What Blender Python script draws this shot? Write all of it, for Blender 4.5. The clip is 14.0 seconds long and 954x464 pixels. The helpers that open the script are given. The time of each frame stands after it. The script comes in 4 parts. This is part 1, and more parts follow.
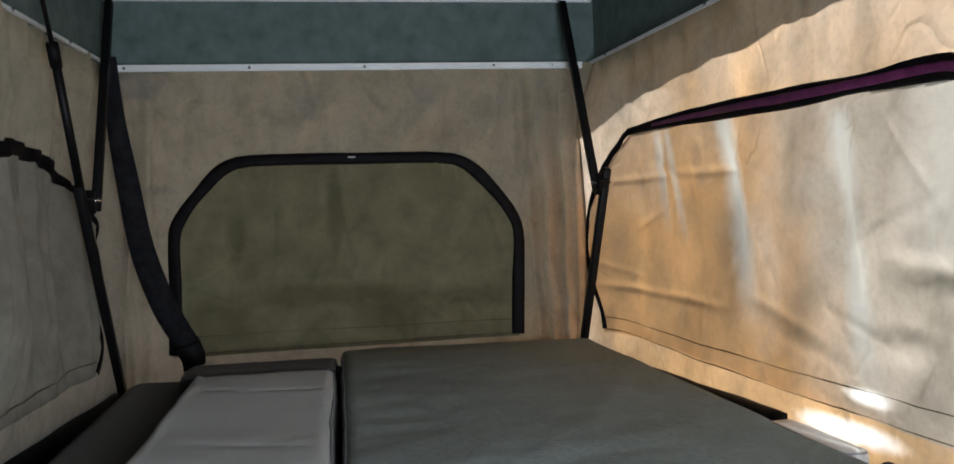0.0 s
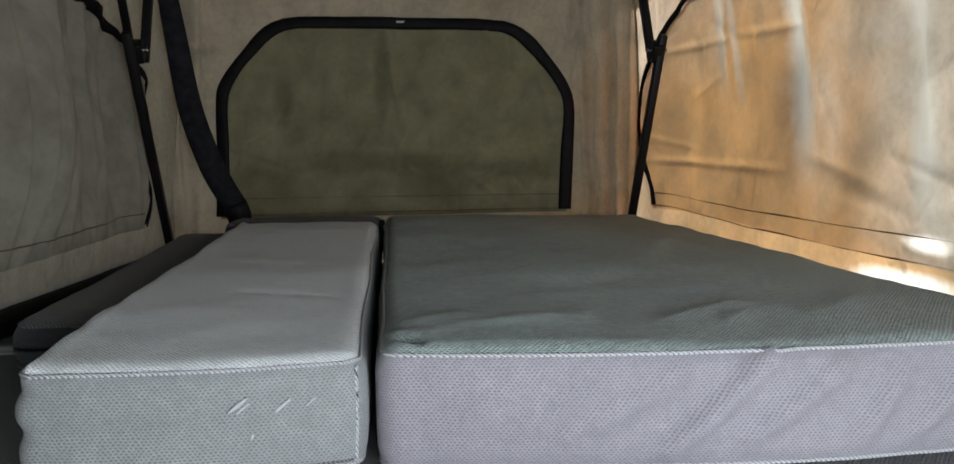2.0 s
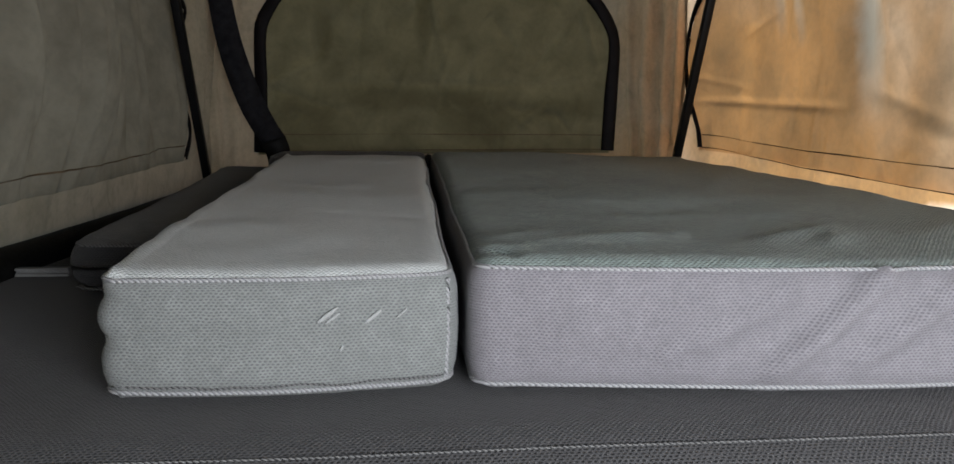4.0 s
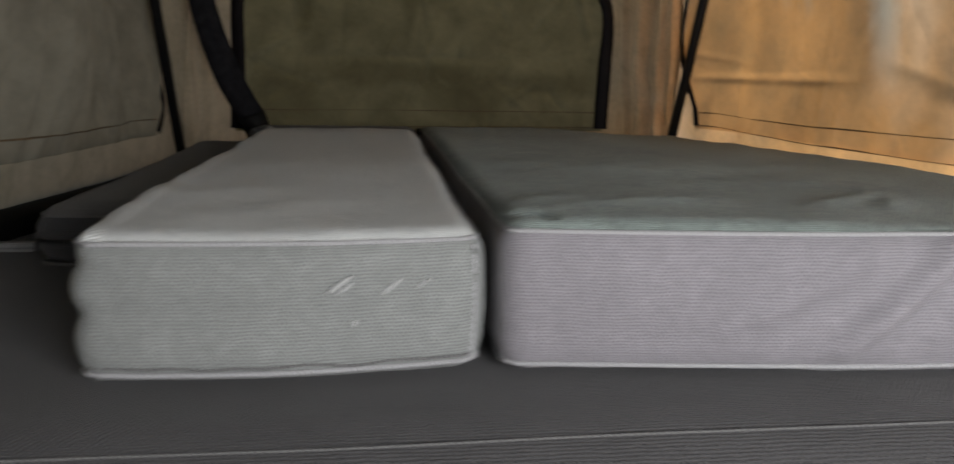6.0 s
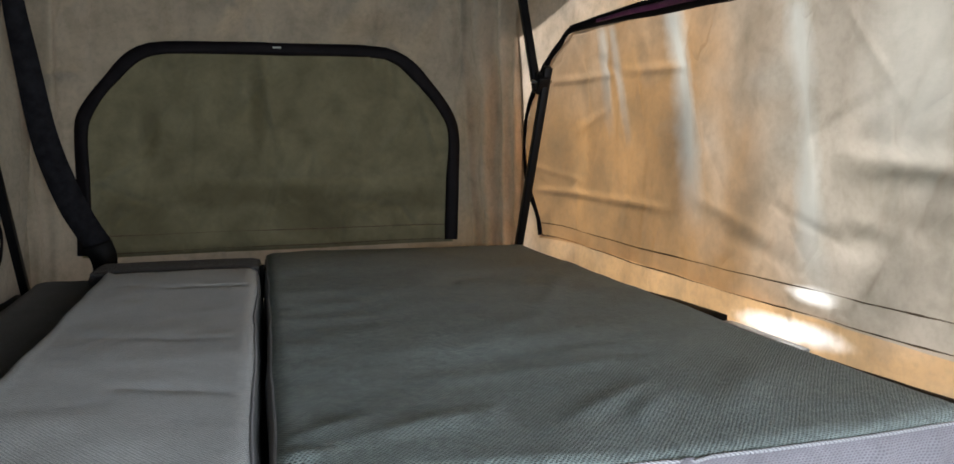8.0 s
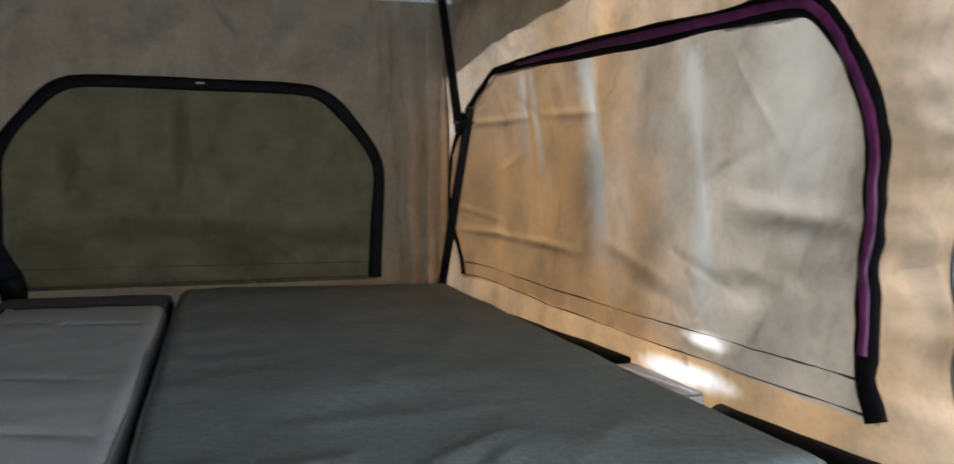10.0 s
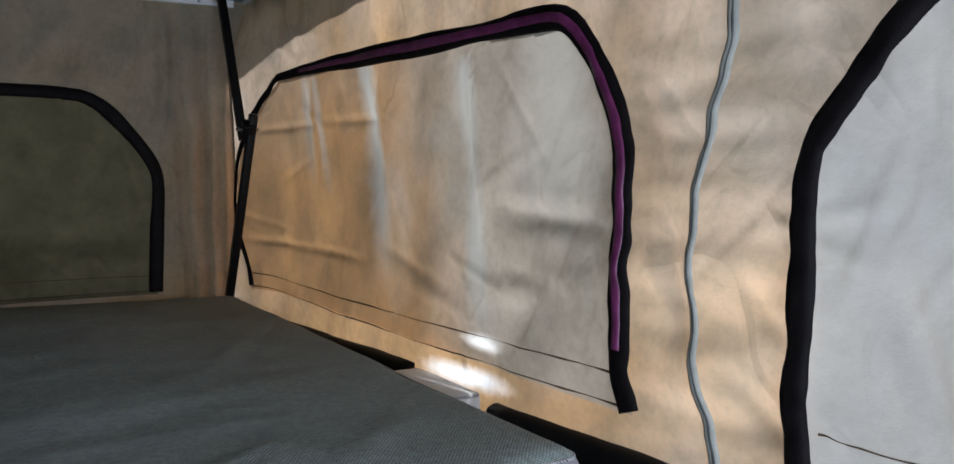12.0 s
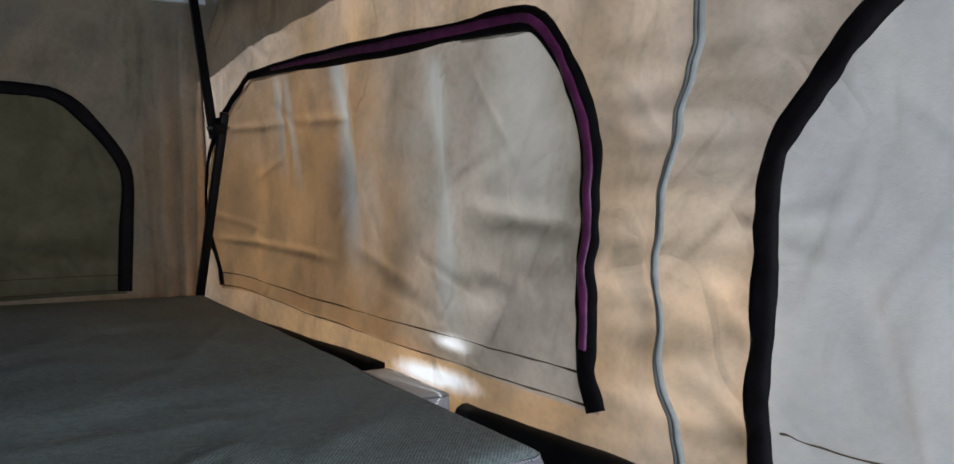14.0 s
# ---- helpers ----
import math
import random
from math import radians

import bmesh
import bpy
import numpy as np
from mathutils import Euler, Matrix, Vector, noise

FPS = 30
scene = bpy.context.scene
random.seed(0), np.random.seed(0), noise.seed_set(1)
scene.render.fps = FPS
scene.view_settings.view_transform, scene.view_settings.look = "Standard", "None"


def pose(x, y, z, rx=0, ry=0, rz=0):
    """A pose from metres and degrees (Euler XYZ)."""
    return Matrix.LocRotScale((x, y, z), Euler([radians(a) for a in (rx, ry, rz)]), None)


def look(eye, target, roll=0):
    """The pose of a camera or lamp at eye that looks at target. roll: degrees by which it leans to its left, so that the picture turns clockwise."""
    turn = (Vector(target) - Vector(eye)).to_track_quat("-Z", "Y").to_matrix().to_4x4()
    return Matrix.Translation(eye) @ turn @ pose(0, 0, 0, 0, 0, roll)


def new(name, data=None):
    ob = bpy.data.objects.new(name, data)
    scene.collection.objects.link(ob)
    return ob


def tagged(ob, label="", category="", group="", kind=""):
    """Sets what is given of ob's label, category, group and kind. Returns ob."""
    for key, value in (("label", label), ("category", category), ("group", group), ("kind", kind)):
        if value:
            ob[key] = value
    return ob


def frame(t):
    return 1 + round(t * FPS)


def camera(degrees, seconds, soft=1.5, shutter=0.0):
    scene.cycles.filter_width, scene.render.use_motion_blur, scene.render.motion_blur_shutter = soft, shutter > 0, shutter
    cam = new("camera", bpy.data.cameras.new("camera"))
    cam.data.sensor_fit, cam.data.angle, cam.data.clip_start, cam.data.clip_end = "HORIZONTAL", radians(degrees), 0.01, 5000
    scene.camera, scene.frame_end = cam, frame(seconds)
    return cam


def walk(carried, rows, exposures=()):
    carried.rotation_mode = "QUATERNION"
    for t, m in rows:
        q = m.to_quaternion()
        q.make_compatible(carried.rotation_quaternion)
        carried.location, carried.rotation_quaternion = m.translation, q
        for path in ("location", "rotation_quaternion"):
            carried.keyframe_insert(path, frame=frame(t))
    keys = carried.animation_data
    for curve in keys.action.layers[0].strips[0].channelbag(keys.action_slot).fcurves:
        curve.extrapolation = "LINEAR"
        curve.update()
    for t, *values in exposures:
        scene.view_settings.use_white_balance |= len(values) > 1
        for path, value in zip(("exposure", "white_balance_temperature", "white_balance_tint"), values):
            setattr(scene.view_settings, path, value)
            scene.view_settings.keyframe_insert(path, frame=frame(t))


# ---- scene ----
cam = camera(57.5, 14.0, shutter=0.5)
PATH = [
    (0, (0.037, -0.149, 0.604), (0.348, 1.827, 0.584), -2.1),
    (0.5, (0.048, -0.18, 0.563), (0.324, 1.8, 0.496), -1.2),
    (1, (0.042, -0.171, 0.468), (0.274, 1.811, 0.345), -0.9),
    (1.5, (0.025, -0.145, 0.418), (0.228, 1.839, 0.266), -0.6),
    (2, (0.047, -0.115, 0.39), (0.241, 1.868, 0.21), -0.5),
    (2.5, (0.038, -0.083, 0.368), (0.24, 1.894, 0.15), -0.4),
    (3, (0.026, -0.076, 0.333), (0.216, 1.898, 0.074), -0.2),
    (3.5, (0.006, -0.066, 0.327), (0.181, 1.907, 0.048), 0.1),
    (3.7, (-0.015, -0.066, 0.334), (0.149, 1.908, 0.053), 0.2),
    (5.8, (-0.16, 0.053, 0.262), (0.049, 2.022, -0.021), 2.0),
    (6, (-0.1, 0.062, 0.281), (0.132, 2.025, -0.023), 0.8),
    (6.5, (0.013, 0.044, 0.322), (0.311, 1.989, -0.028), 0.4),
    (7, (0.071, 0.047, 0.335), (0.450, 1.977, -0.011), -0.2),
    (7.5, (0.042, 0.02, 0.472), (0.495, 1.956, 0.254), -0.7),
    (7.7, (0.024, -0.001, 0.507), (0.491, 1.933, 0.302), -0.8),
    (9.8, (0.147, -0.062, 0.541), (0.659, 1.867, 0.423), 0.1),
    (10, (0.156, -0.065, 0.537), (0.718, 1.851, 0.418), 0.3),
    (10.5, (0.189, -0.062, 0.531), (0.874, 1.813, 0.409), 0.3),
    (11, (0.222, -0.071, 0.531), (1.031, 1.754, 0.419), 0.2),
    (11.5, (0.228, -0.087, 0.537), (1.131, 1.694, 0.426), -0.1),
    (12, (0.232, -0.097, 0.537), (1.187, 1.657, 0.435), -0.3),
    (12.5, (0.231, -0.097, 0.531), (1.195, 1.652, 0.428), -0.3),
    (13, (0.234, -0.103, 0.54), (1.202, 1.643, 0.432), -0.4),
    (13.5, (0.236, -0.099, 0.535), (1.217, 1.64, 0.425), -0.1),
    (14, (0.246, -0.105, 0.537), (1.247, 1.624, 0.435), -0.0),
]
walk(cam, [(t, look(eye, target, roll)) for t, eye, target, roll in PATH],
     exposures=[(0.0, 0.74, 5700, 8), (1.5, 0.67, 5850, 6), (3.5, 0.50, 6100, 8), (6.0, 0.32, 6550, 10), (6.5, 0.36, 6550, 10), (7.5, 0.70, 5950, 8), (10.0, 0.28, 5550, 9), (11.5, 0.10, 5450, 10), (13.2, 0.06, 5400, 10), (14.0, -0.18, 5400, 10)])

# ---- world and light ----
SUN_ELEVATION, SUN_AZIMUTH = 50.0, -14.0   # azimuth from +x towards -y
world = bpy.data.worlds.new("sky")
scene.world = world
world.use_nodes = True
wn = world.node_tree
sky = wn.nodes.new("ShaderNodeTexSky")
sky.sky_type, sky.sun_disc = "NISHITA", False
sky.sun_elevation = radians(SUN_ELEVATION)
sky.sun_rotation = radians(90 - SUN_AZIMUTH)
wn.links.new(sky.outputs[0], wn.nodes["Background"].inputs[0])
wn.nodes["Background"].inputs[1].default_value = 0.018

sun = new("sun", bpy.data.lights.new("sun", "SUN"))
sun.data.energy, sun.data.angle, sun.data.color = 6.6, radians(1.0), (1.0, 0.93, 0.82)
a, e = radians(SUN_AZIMUTH), radians(SUN_ELEVATION)
sun.matrix_world = look((math.cos(e) * math.cos(a) * 9, math.cos(e) * math.sin(a) * 9, math.sin(e) * 9), (0, 0, 0))

# daylight of the open rear hatch
hatch = new("hatch_daylight", bpy.data.lights.new("hatch_daylight", "AREA"))
hatch.data.shape, hatch.data.size, hatch.data.size_y = "RECTANGLE", 0.84, 0.54
hatch.data.energy, hatch.data.color = 26.5, (0.96, 0.955, 0.965)
hatch.matrix_world = look((0.48, -0.57, 0.31), (0.10, 2.0, 0.28))


# ---- materials ----
def material(name):
    m = bpy.data.materials.new(name)
    m.use_nodes = True
    m.node_tree.nodes.clear()
    return m, m.node_tree


def node(tree, kind, **inputs):
    n = tree.nodes.new(kind)
    for key, value in inputs.items():
        n.inputs[key.replace("_", " ")].default_value = value
    return n


def noise_node(tree, coords, scale, detail=4.0, rough=0.55, distortion=0.0):
    n = node(tree, "ShaderNodeTexNoise", Scale=scale, Detail=detail, Roughness=rough, Distortion=distortion)
    tree.links.new(coords, n.inputs["Vector"])
    return n.outputs["Fac"]


def ramp(tree, value, stops):
    n = tree.nodes.new("ShaderNodeValToRGB")
    els = n.color_ramp.elements
    while len(els) < len(stops):
        els.new(0.5)
    for el, (pos, col) in zip(els, stops):
        el.position, el.color = pos, (*col, 1.0)
    tree.links.new(value, n.inputs[0])
    return n.outputs[0]


def maths(tree, op, a, b=None, c=None):
    n = tree.nodes.new("ShaderNodeMath")
    n.operation = op
    for k, v in enumerate((a, b, c)):
        if v is None:
            continue
        if isinstance(v, (int, float)):
            n.inputs[k].default_value = v
        else:
            tree.links.new(v, n.inputs[k])
    return n.outputs[0]


def mix_colour(tree, fac, a, b, blend="MIX"):
    n = tree.nodes.new("ShaderNodeMix")
    n.data_type, n.blend_type = "RGBA", blend
    for k, v in ((0, fac), (6, a), (7, b)):
        if isinstance(v, (int, float)):
            n.inputs[k].default_value = v
        elif isinstance(v, tuple):
            n.inputs[k].default_value = (*v, 1.0)
        else:
            tree.links.new(v, n.inputs[k])
    return n.outputs[2]


def object_coords(tree):
    return tree.nodes.new("ShaderNodeTexCoord").outputs["Object"]


def bump(tree, height, strength, distance):
    n = node(tree, "ShaderNodeBump", Strength=strength, Distance=distance)
    tree.links.new(height, n.inputs["Height"])
    return n.outputs[0]


def canvas(name, face, face_dark, through_warm, through_pale, share, warm_at=(0.0, 0.0, 0.0), reach=0.0, wear_and_sun=None, lit_streaks=(), dark_patches=()):
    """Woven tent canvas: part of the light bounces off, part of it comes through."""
    m, t = material(name)
    co = object_coords(t)
    blotch = noise_node(t, co, 2.3, 3.0, 0.5, 0.6)
    stain = noise_node(t, co, 9.0, 5.0, 0.6, 0.3)
    weave = noise_node(t, co, 420.0, 2.0, 0.6)
    slub = noise_node(t, co, 60.0, 3.0, 0.6)
    front = mix_colour(t, ramp(t, stain, ((0.35, (0, 0, 0)), (0.75, (1, 1, 1)))), face, face_dark)
    front = mix_colour(t, maths(t, "MULTIPLY", slub, 0.3), front, face_dark)
    # shade painted along old packing creases, and larger dark clouds
    tall = t.nodes.new("ShaderNodeVectorMath")
    tall.operation = "MULTIPLY"
    t.links.new(co, tall.inputs[0])
    tall.inputs[1].default_value = (1.0, 1.0, 0.75)
    pack = noise_node(t, tall.outputs[0], 3.4, 2.5, 0.45, 0.9)
    ridge = maths(t, "ABSOLUTE", maths(t, "SUBTRACT", pack, 0.5))
    sparse = ramp(t, noise_node(t, co, 3.1, 2.0, 0.5), ((0.46, (0, 0, 0)), (0.62, (1, 1, 1))))
    crease_shade = maths(t, "MULTIPLY", ramp(t, ridge, ((0.0, (1, 1, 1)), (0.045, (0, 0, 0)))), sparse)
    cloud = ramp(t, noise_node(t, co, 3.7, 6.0, 0.62, 1.1), ((0.46, (0, 0, 0)), (0.72, (1, 1, 1))))
    shade_and_mottle = maths(t, "MULTIPLY_ADD", cloud, 0.22, maths(t, "MULTIPLY", crease_shade, 0.16))
    front = mix_colour(t, shade_and_mottle, front, tuple(c * 0.42 for c in face_dark))
    for centre, radii in dark_patches:
        # a darker patch with an uneven edge
        near = t.nodes.new("ShaderNodeVectorMath")
        near.operation = "SUBTRACT"
        t.links.new(co, near.inputs[0])
        near.inputs[1].default_value = centre
        shape = t.nodes.new("ShaderNodeVectorMath")
        shape.operation = "DIVIDE"
        t.links.new(near.outputs[0], shape.inputs[0])
        shape.inputs[1].default_value = radii
        size = t.nodes.new("ShaderNodeVectorMath")
        size.operation = "LENGTH"
        t.links.new(shape.outputs[0], size.inputs[0])
        darkened = ramp(t, maths(t, "ADD", size.outputs["Value"], maths(t, "MULTIPLY_ADD", cloud, 0.8, -0.3)), ((0.35, (0.62, 0.62, 0.62)), (1.05, (0, 0, 0))))
        front = mix_colour(t, darkened, front, tuple(c * 0.55 for c in face_dark))
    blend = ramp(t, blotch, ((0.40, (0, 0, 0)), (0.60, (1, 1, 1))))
    # warm sunlight round warm_at turning to paler daylight, put into the see-through colour
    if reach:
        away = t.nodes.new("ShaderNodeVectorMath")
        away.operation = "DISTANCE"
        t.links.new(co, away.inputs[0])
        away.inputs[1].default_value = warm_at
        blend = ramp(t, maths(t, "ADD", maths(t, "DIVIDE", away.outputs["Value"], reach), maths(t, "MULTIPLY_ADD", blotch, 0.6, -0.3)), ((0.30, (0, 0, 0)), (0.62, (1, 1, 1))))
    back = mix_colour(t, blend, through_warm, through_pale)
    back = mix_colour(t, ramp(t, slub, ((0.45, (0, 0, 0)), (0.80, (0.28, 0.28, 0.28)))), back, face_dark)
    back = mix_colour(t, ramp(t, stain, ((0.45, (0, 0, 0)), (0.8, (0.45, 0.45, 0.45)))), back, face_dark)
    back = mix_colour(t, maths(t, "MULTIPLY", shade_and_mottle, 0.5), back, face_dark)
    if wear_and_sun:
        # a patch of direct sun, painted in as brighter, clearer cloth
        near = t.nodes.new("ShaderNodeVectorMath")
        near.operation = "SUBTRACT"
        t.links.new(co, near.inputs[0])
        near.inputs[1].default_value = wear_and_sun[0]
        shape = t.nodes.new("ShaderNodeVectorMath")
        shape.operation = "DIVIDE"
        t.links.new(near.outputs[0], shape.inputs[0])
        shape.inputs[1].default_value = tuple(0.08 * k for k in wear_and_sun[1])
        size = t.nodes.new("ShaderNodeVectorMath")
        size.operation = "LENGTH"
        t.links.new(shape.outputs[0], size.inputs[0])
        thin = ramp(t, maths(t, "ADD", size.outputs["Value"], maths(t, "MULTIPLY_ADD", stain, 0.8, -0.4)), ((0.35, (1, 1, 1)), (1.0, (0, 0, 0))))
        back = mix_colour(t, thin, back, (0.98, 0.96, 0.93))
    for at, slope, wide, low, high, strong in lit_streaks:
        # a streak of grey daylight on a hanging fold, painted into the colour
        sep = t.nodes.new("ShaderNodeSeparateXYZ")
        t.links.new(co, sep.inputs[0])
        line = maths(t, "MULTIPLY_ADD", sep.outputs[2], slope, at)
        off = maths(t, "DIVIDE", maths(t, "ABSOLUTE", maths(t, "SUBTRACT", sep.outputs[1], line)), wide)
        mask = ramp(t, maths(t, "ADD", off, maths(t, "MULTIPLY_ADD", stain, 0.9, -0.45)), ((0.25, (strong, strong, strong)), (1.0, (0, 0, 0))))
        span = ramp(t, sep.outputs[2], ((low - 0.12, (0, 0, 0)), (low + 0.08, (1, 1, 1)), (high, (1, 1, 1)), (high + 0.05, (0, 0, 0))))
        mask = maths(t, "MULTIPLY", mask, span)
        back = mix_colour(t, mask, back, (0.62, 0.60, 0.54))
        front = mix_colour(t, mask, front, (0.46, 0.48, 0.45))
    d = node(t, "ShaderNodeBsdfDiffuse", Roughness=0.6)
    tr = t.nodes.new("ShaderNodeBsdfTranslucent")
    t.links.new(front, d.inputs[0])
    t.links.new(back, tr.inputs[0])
    nrm = bump(t, maths(t, "ADD", maths(t, "MULTIPLY", weave, 0.5), maths(t, "MULTIPLY_ADD", crease_shade, 4.0, slub)), 0.35, 0.002)
    t.links.new(nrm, d.inputs["Normal"])
    t.links.new(nrm, tr.inputs["Normal"])
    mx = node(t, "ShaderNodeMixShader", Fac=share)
    if wear_and_sun:
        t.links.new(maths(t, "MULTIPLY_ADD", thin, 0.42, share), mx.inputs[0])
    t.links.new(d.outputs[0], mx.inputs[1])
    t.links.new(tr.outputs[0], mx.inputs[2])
    out = t.nodes.new("ShaderNodeOutputMaterial")
    t.links.new(mx.outputs[0], out.inputs[0])
    return m


def solid(name, dark, light, rough, metal=0.0, scale=20.0, relief=0.2, grain=150.0, sheen=0.0, gloss=0.4):
    m, t = material(name)
    co = object_coords(t)
    big, fine = noise_node(t, co, scale, 4.0), noise_node(t, co, grain, 3.0)
    p = node(t, "ShaderNodeBsdfPrincipled", Metallic=metal)
    p.inputs["Sheen Weight"].default_value = sheen
    p.inputs["Specular IOR Level"].default_value = gloss
    t.links.new(ramp(t, big, ((0.3, dark), (0.7, light))), p.inputs["Base Color"])
    t.links.new(maths(t, "MULTIPLY_ADD", fine, 0.25, rough - 0.12), p.inputs["Roughness"])
    t.links.new(bump(t, fine, relief, 0.002), p.inputs["Normal"])
    out = t.nodes.new("ShaderNodeOutputMaterial")
    t.links.new(p.outputs[0], out.inputs[0])
    return m


def knit(name, loop, pit, step=0.0060, depth=0.6, dirt=0.55, speckle=0.25):
    """Spacer-mesh upholstery: pale loops round small dark pits in staggered rows."""
    m, t = material(name)
    uv = t.nodes.new("ShaderNodeTexCoord").outputs["UV"]
    co = object_coords(t)
    wob = node(t, "ShaderNodeTexNoise", Scale=70.0, Detail=2.0)
    t.links.new(uv, wob.inputs["Vector"])
    shift = t.nodes.new("ShaderNodeVectorMath")
    shift.operation = "MULTIPLY_ADD"
    t.links.new(wob.outputs["Color"], shift.inputs[0])
    shift.inputs[1].default_value = (0.0046, 0.0034, 0.0)
    t.links.new(uv, shift.inputs[2])
    sep = t.nodes.new("ShaderNodeSeparateXYZ")
    t.links.new(shift.outputs[0], sep.inputs[0])
    v = maths(t, "DIVIDE", sep.outputs[1], step * 0.62)
    row = maths(t, "FLOOR", v)
    u = maths(t, "ADD", maths(t, "DIVIDE", sep.outputs[0], step), maths(t, "MULTIPLY", maths(t, "MODULO", row, 2.0), 0.5))
    du = maths(t, "SUBTRACT", maths(t, "FRACT", u), 0.5)
    dv = maths(t, "SUBTRACT", maths(t, "FRACT", v), 0.5)
    r = maths(t, "SQRT", maths(t, "ADD", maths(t, "MULTIPLY", maths(t, "MULTIPLY", du, du), 1.0), maths(t, "MULTIPLY", maths(t, "MULTIPLY", dv, dv), 1.15)))
    rise = t.nodes.new("ShaderNodeMapRange")
    rise.inputs[1].default_value, rise.inputs[2].default_value = 0.12, 0.44
    t.links.new(r, rise.inputs[0])
    wear_and_sun = noise_node(t, co, 4.0, 6.0, 0.65, 0.6)
    patch = noise_node(t, co, 24.0, 5.0, 0.65, 0.8)
    fuzz = noise_node(t, co, 240.0, 2.0)
    faded, dirty = tuple(min(0.9, c * 1.35) for c in loop), tuple(c * dirt for c in loop)
    tone = mix_colour(t, ramp(t, wear_and_sun, ((0.35, (0.0, 0.0, 0.0)), (0.70, (0.75, 0.75, 0.75)))), loop, dirty)
    tone = mix_colour(t, ramp(t, patch, ((0.52, (0.0, 0.0, 0.0)), (0.80, (0.7, 0.7, 0.7)))), tone, faded)
    tone = mix_colour(t, maths(t, "MULTIPLY", fuzz, 0.6), tone, faded)
    speck = noise_node(t, co, 75.0, 4.0, 0.7)
    tone = mix_colour(t, ramp(t, speck, ((0.36, (speckle, speckle, speckle)), (0.60, (0.0, 0.0, 0.0)))), tone, tuple(c * 0.45 for c in loop))
    col = mix_colour(t, rise.outputs[0], pit, tone)
    p = node(t, "ShaderNodeBsdfPrincipled", Roughness=0.85)
    p.inputs["Sheen Weight"].default_value = 0.15
    t.links.new(col, p.inputs["Base Color"])
    t.links.new(bump(t, maths(t, "ADD", rise.outputs[0], maths(t, "MULTIPLY", fuzz, 0.5)), depth, 0.002), p.inputs["Normal"])
    out = t.nodes.new("ShaderNodeOutputMaterial")
    t.links.new(p.outputs[0], out.inputs[0])
    return m


def stitched(name, dark, light):
    """An overlocked edge: slanting pale stitches."""
    m, t = material(name)
    sep = t.nodes.new("ShaderNodeSeparateXYZ")
    t.links.new(object_coords(t), sep.inputs[0])
    along = maths(t, "ADD", maths(t, "ADD", sep.outputs[0], sep.outputs[1]), maths(t, "MULTIPLY", sep.outputs[2], 0.8))
    saw = maths(t, "ABSOLUTE", maths(t, "SINE", maths(t, "MULTIPLY", along, 480.0)))
    p = node(t, "ShaderNodeBsdfPrincipled", Roughness=0.85)
    t.links.new(ramp(t, saw, ((0.25, dark), (0.7, light))), p.inputs["Base Color"])
    t.links.new(bump(t, saw, 0.8, 0.003), p.inputs["Normal"])
    out = t.nodes.new("ShaderNodeOutputMaterial")
    t.links.new(p.outputs[0], out.inputs[0])
    return m


# sun patches and warm-to-pale daylight are painted into these two cloths
CANVAS = canvas("khaki_canvas", (0.30, 0.31, 0.245), (0.20, 0.20, 0.15), (0.90, 0.53, 0.235), (0.90, 0.735, 0.60), 0.50, (1.10, 2.1, -0.10), 2.4, wear_and_sun=((1.165, 1.67, 0.100), (1.0, 3.1, 0.44)))
FLAP = canvas("window_flap_canvas", (0.33, 0.325, 0.26), (0.21, 0.195, 0.14), (0.62, 0.325, 0.115), (0.66, 0.555, 0.455), 0.44, (1.10, 2.6, 0.15), 1.9, wear_and_sun=((1.15, 1.60, 0.19), (1.0, 1.2, 0.34)), lit_streaks=((1.98, 0.24, 0.075, 0.42, 0.88, 0.9), (1.555, 0.14, 0.055, 0.30, 0.80, 0.8), (2.43, 0.16, 0.035, 0.66, 0.86, 0.6), (2.25, 0.30, 0.03, 0.62, 0.86, 0.5), (1.30, 0.05, 0.16, 0.50, 0.84, 0.45)))
# lit and shaded copies of the flap canvas, each wall's light put into colour
FLAP_LIT = canvas("lit_flap_canvas", (0.52, 0.52, 0.50), (0.42, 0.41, 0.38), (0.66, 0.62, 0.56), (0.70, 0.70, 0.69), 0.42)
FLAP_SHADED = canvas("shaded_flap_canvas", (0.255, 0.245, 0.20), (0.15, 0.14, 0.11), (0.40, 0.33, 0.22), (0.44, 0.40, 0.32), 0.24)
FLAP_DARK = canvas("olive_flap_canvas", (0.26, 0.247, 0.158), (0.135, 0.128, 0.080), (0.32, 0.28, 0.14), (0.36, 0.32, 0.17), 0.24, dark_patches=(((-0.40, 3.1, 0.28), (0.12, 1.0, 0.10)), ((0.22, 3.1, 0.29), (0.17, 1.0, 0.09)), ((-0.02, 3.1, 0.36), (0.30, 1.0, 0.05)), ((-0.33, 3.1, 0.58), (0.04, 1.0, 0.13)), ((0.02, 3.1, 0.68), (0.035, 1.0, 0.15)), ((0.52, 3.1, 0.33), (0.16, 1.0, 0.05))))
BINDING = solid("black_binding_tape", (0.0025, 0.002, 0.0025), (0.007, 0.005, 0.006), 0.66, 0.0, 30.0, 0.4, 300.0, gloss=0.15)
ZIP_TAPE = solid("plum_zip_tape", (0.09, 0.016, 0.06), (0.20, 0.04, 0.14), 0.38, 0.0, 25.0, 0.3, 260.0)
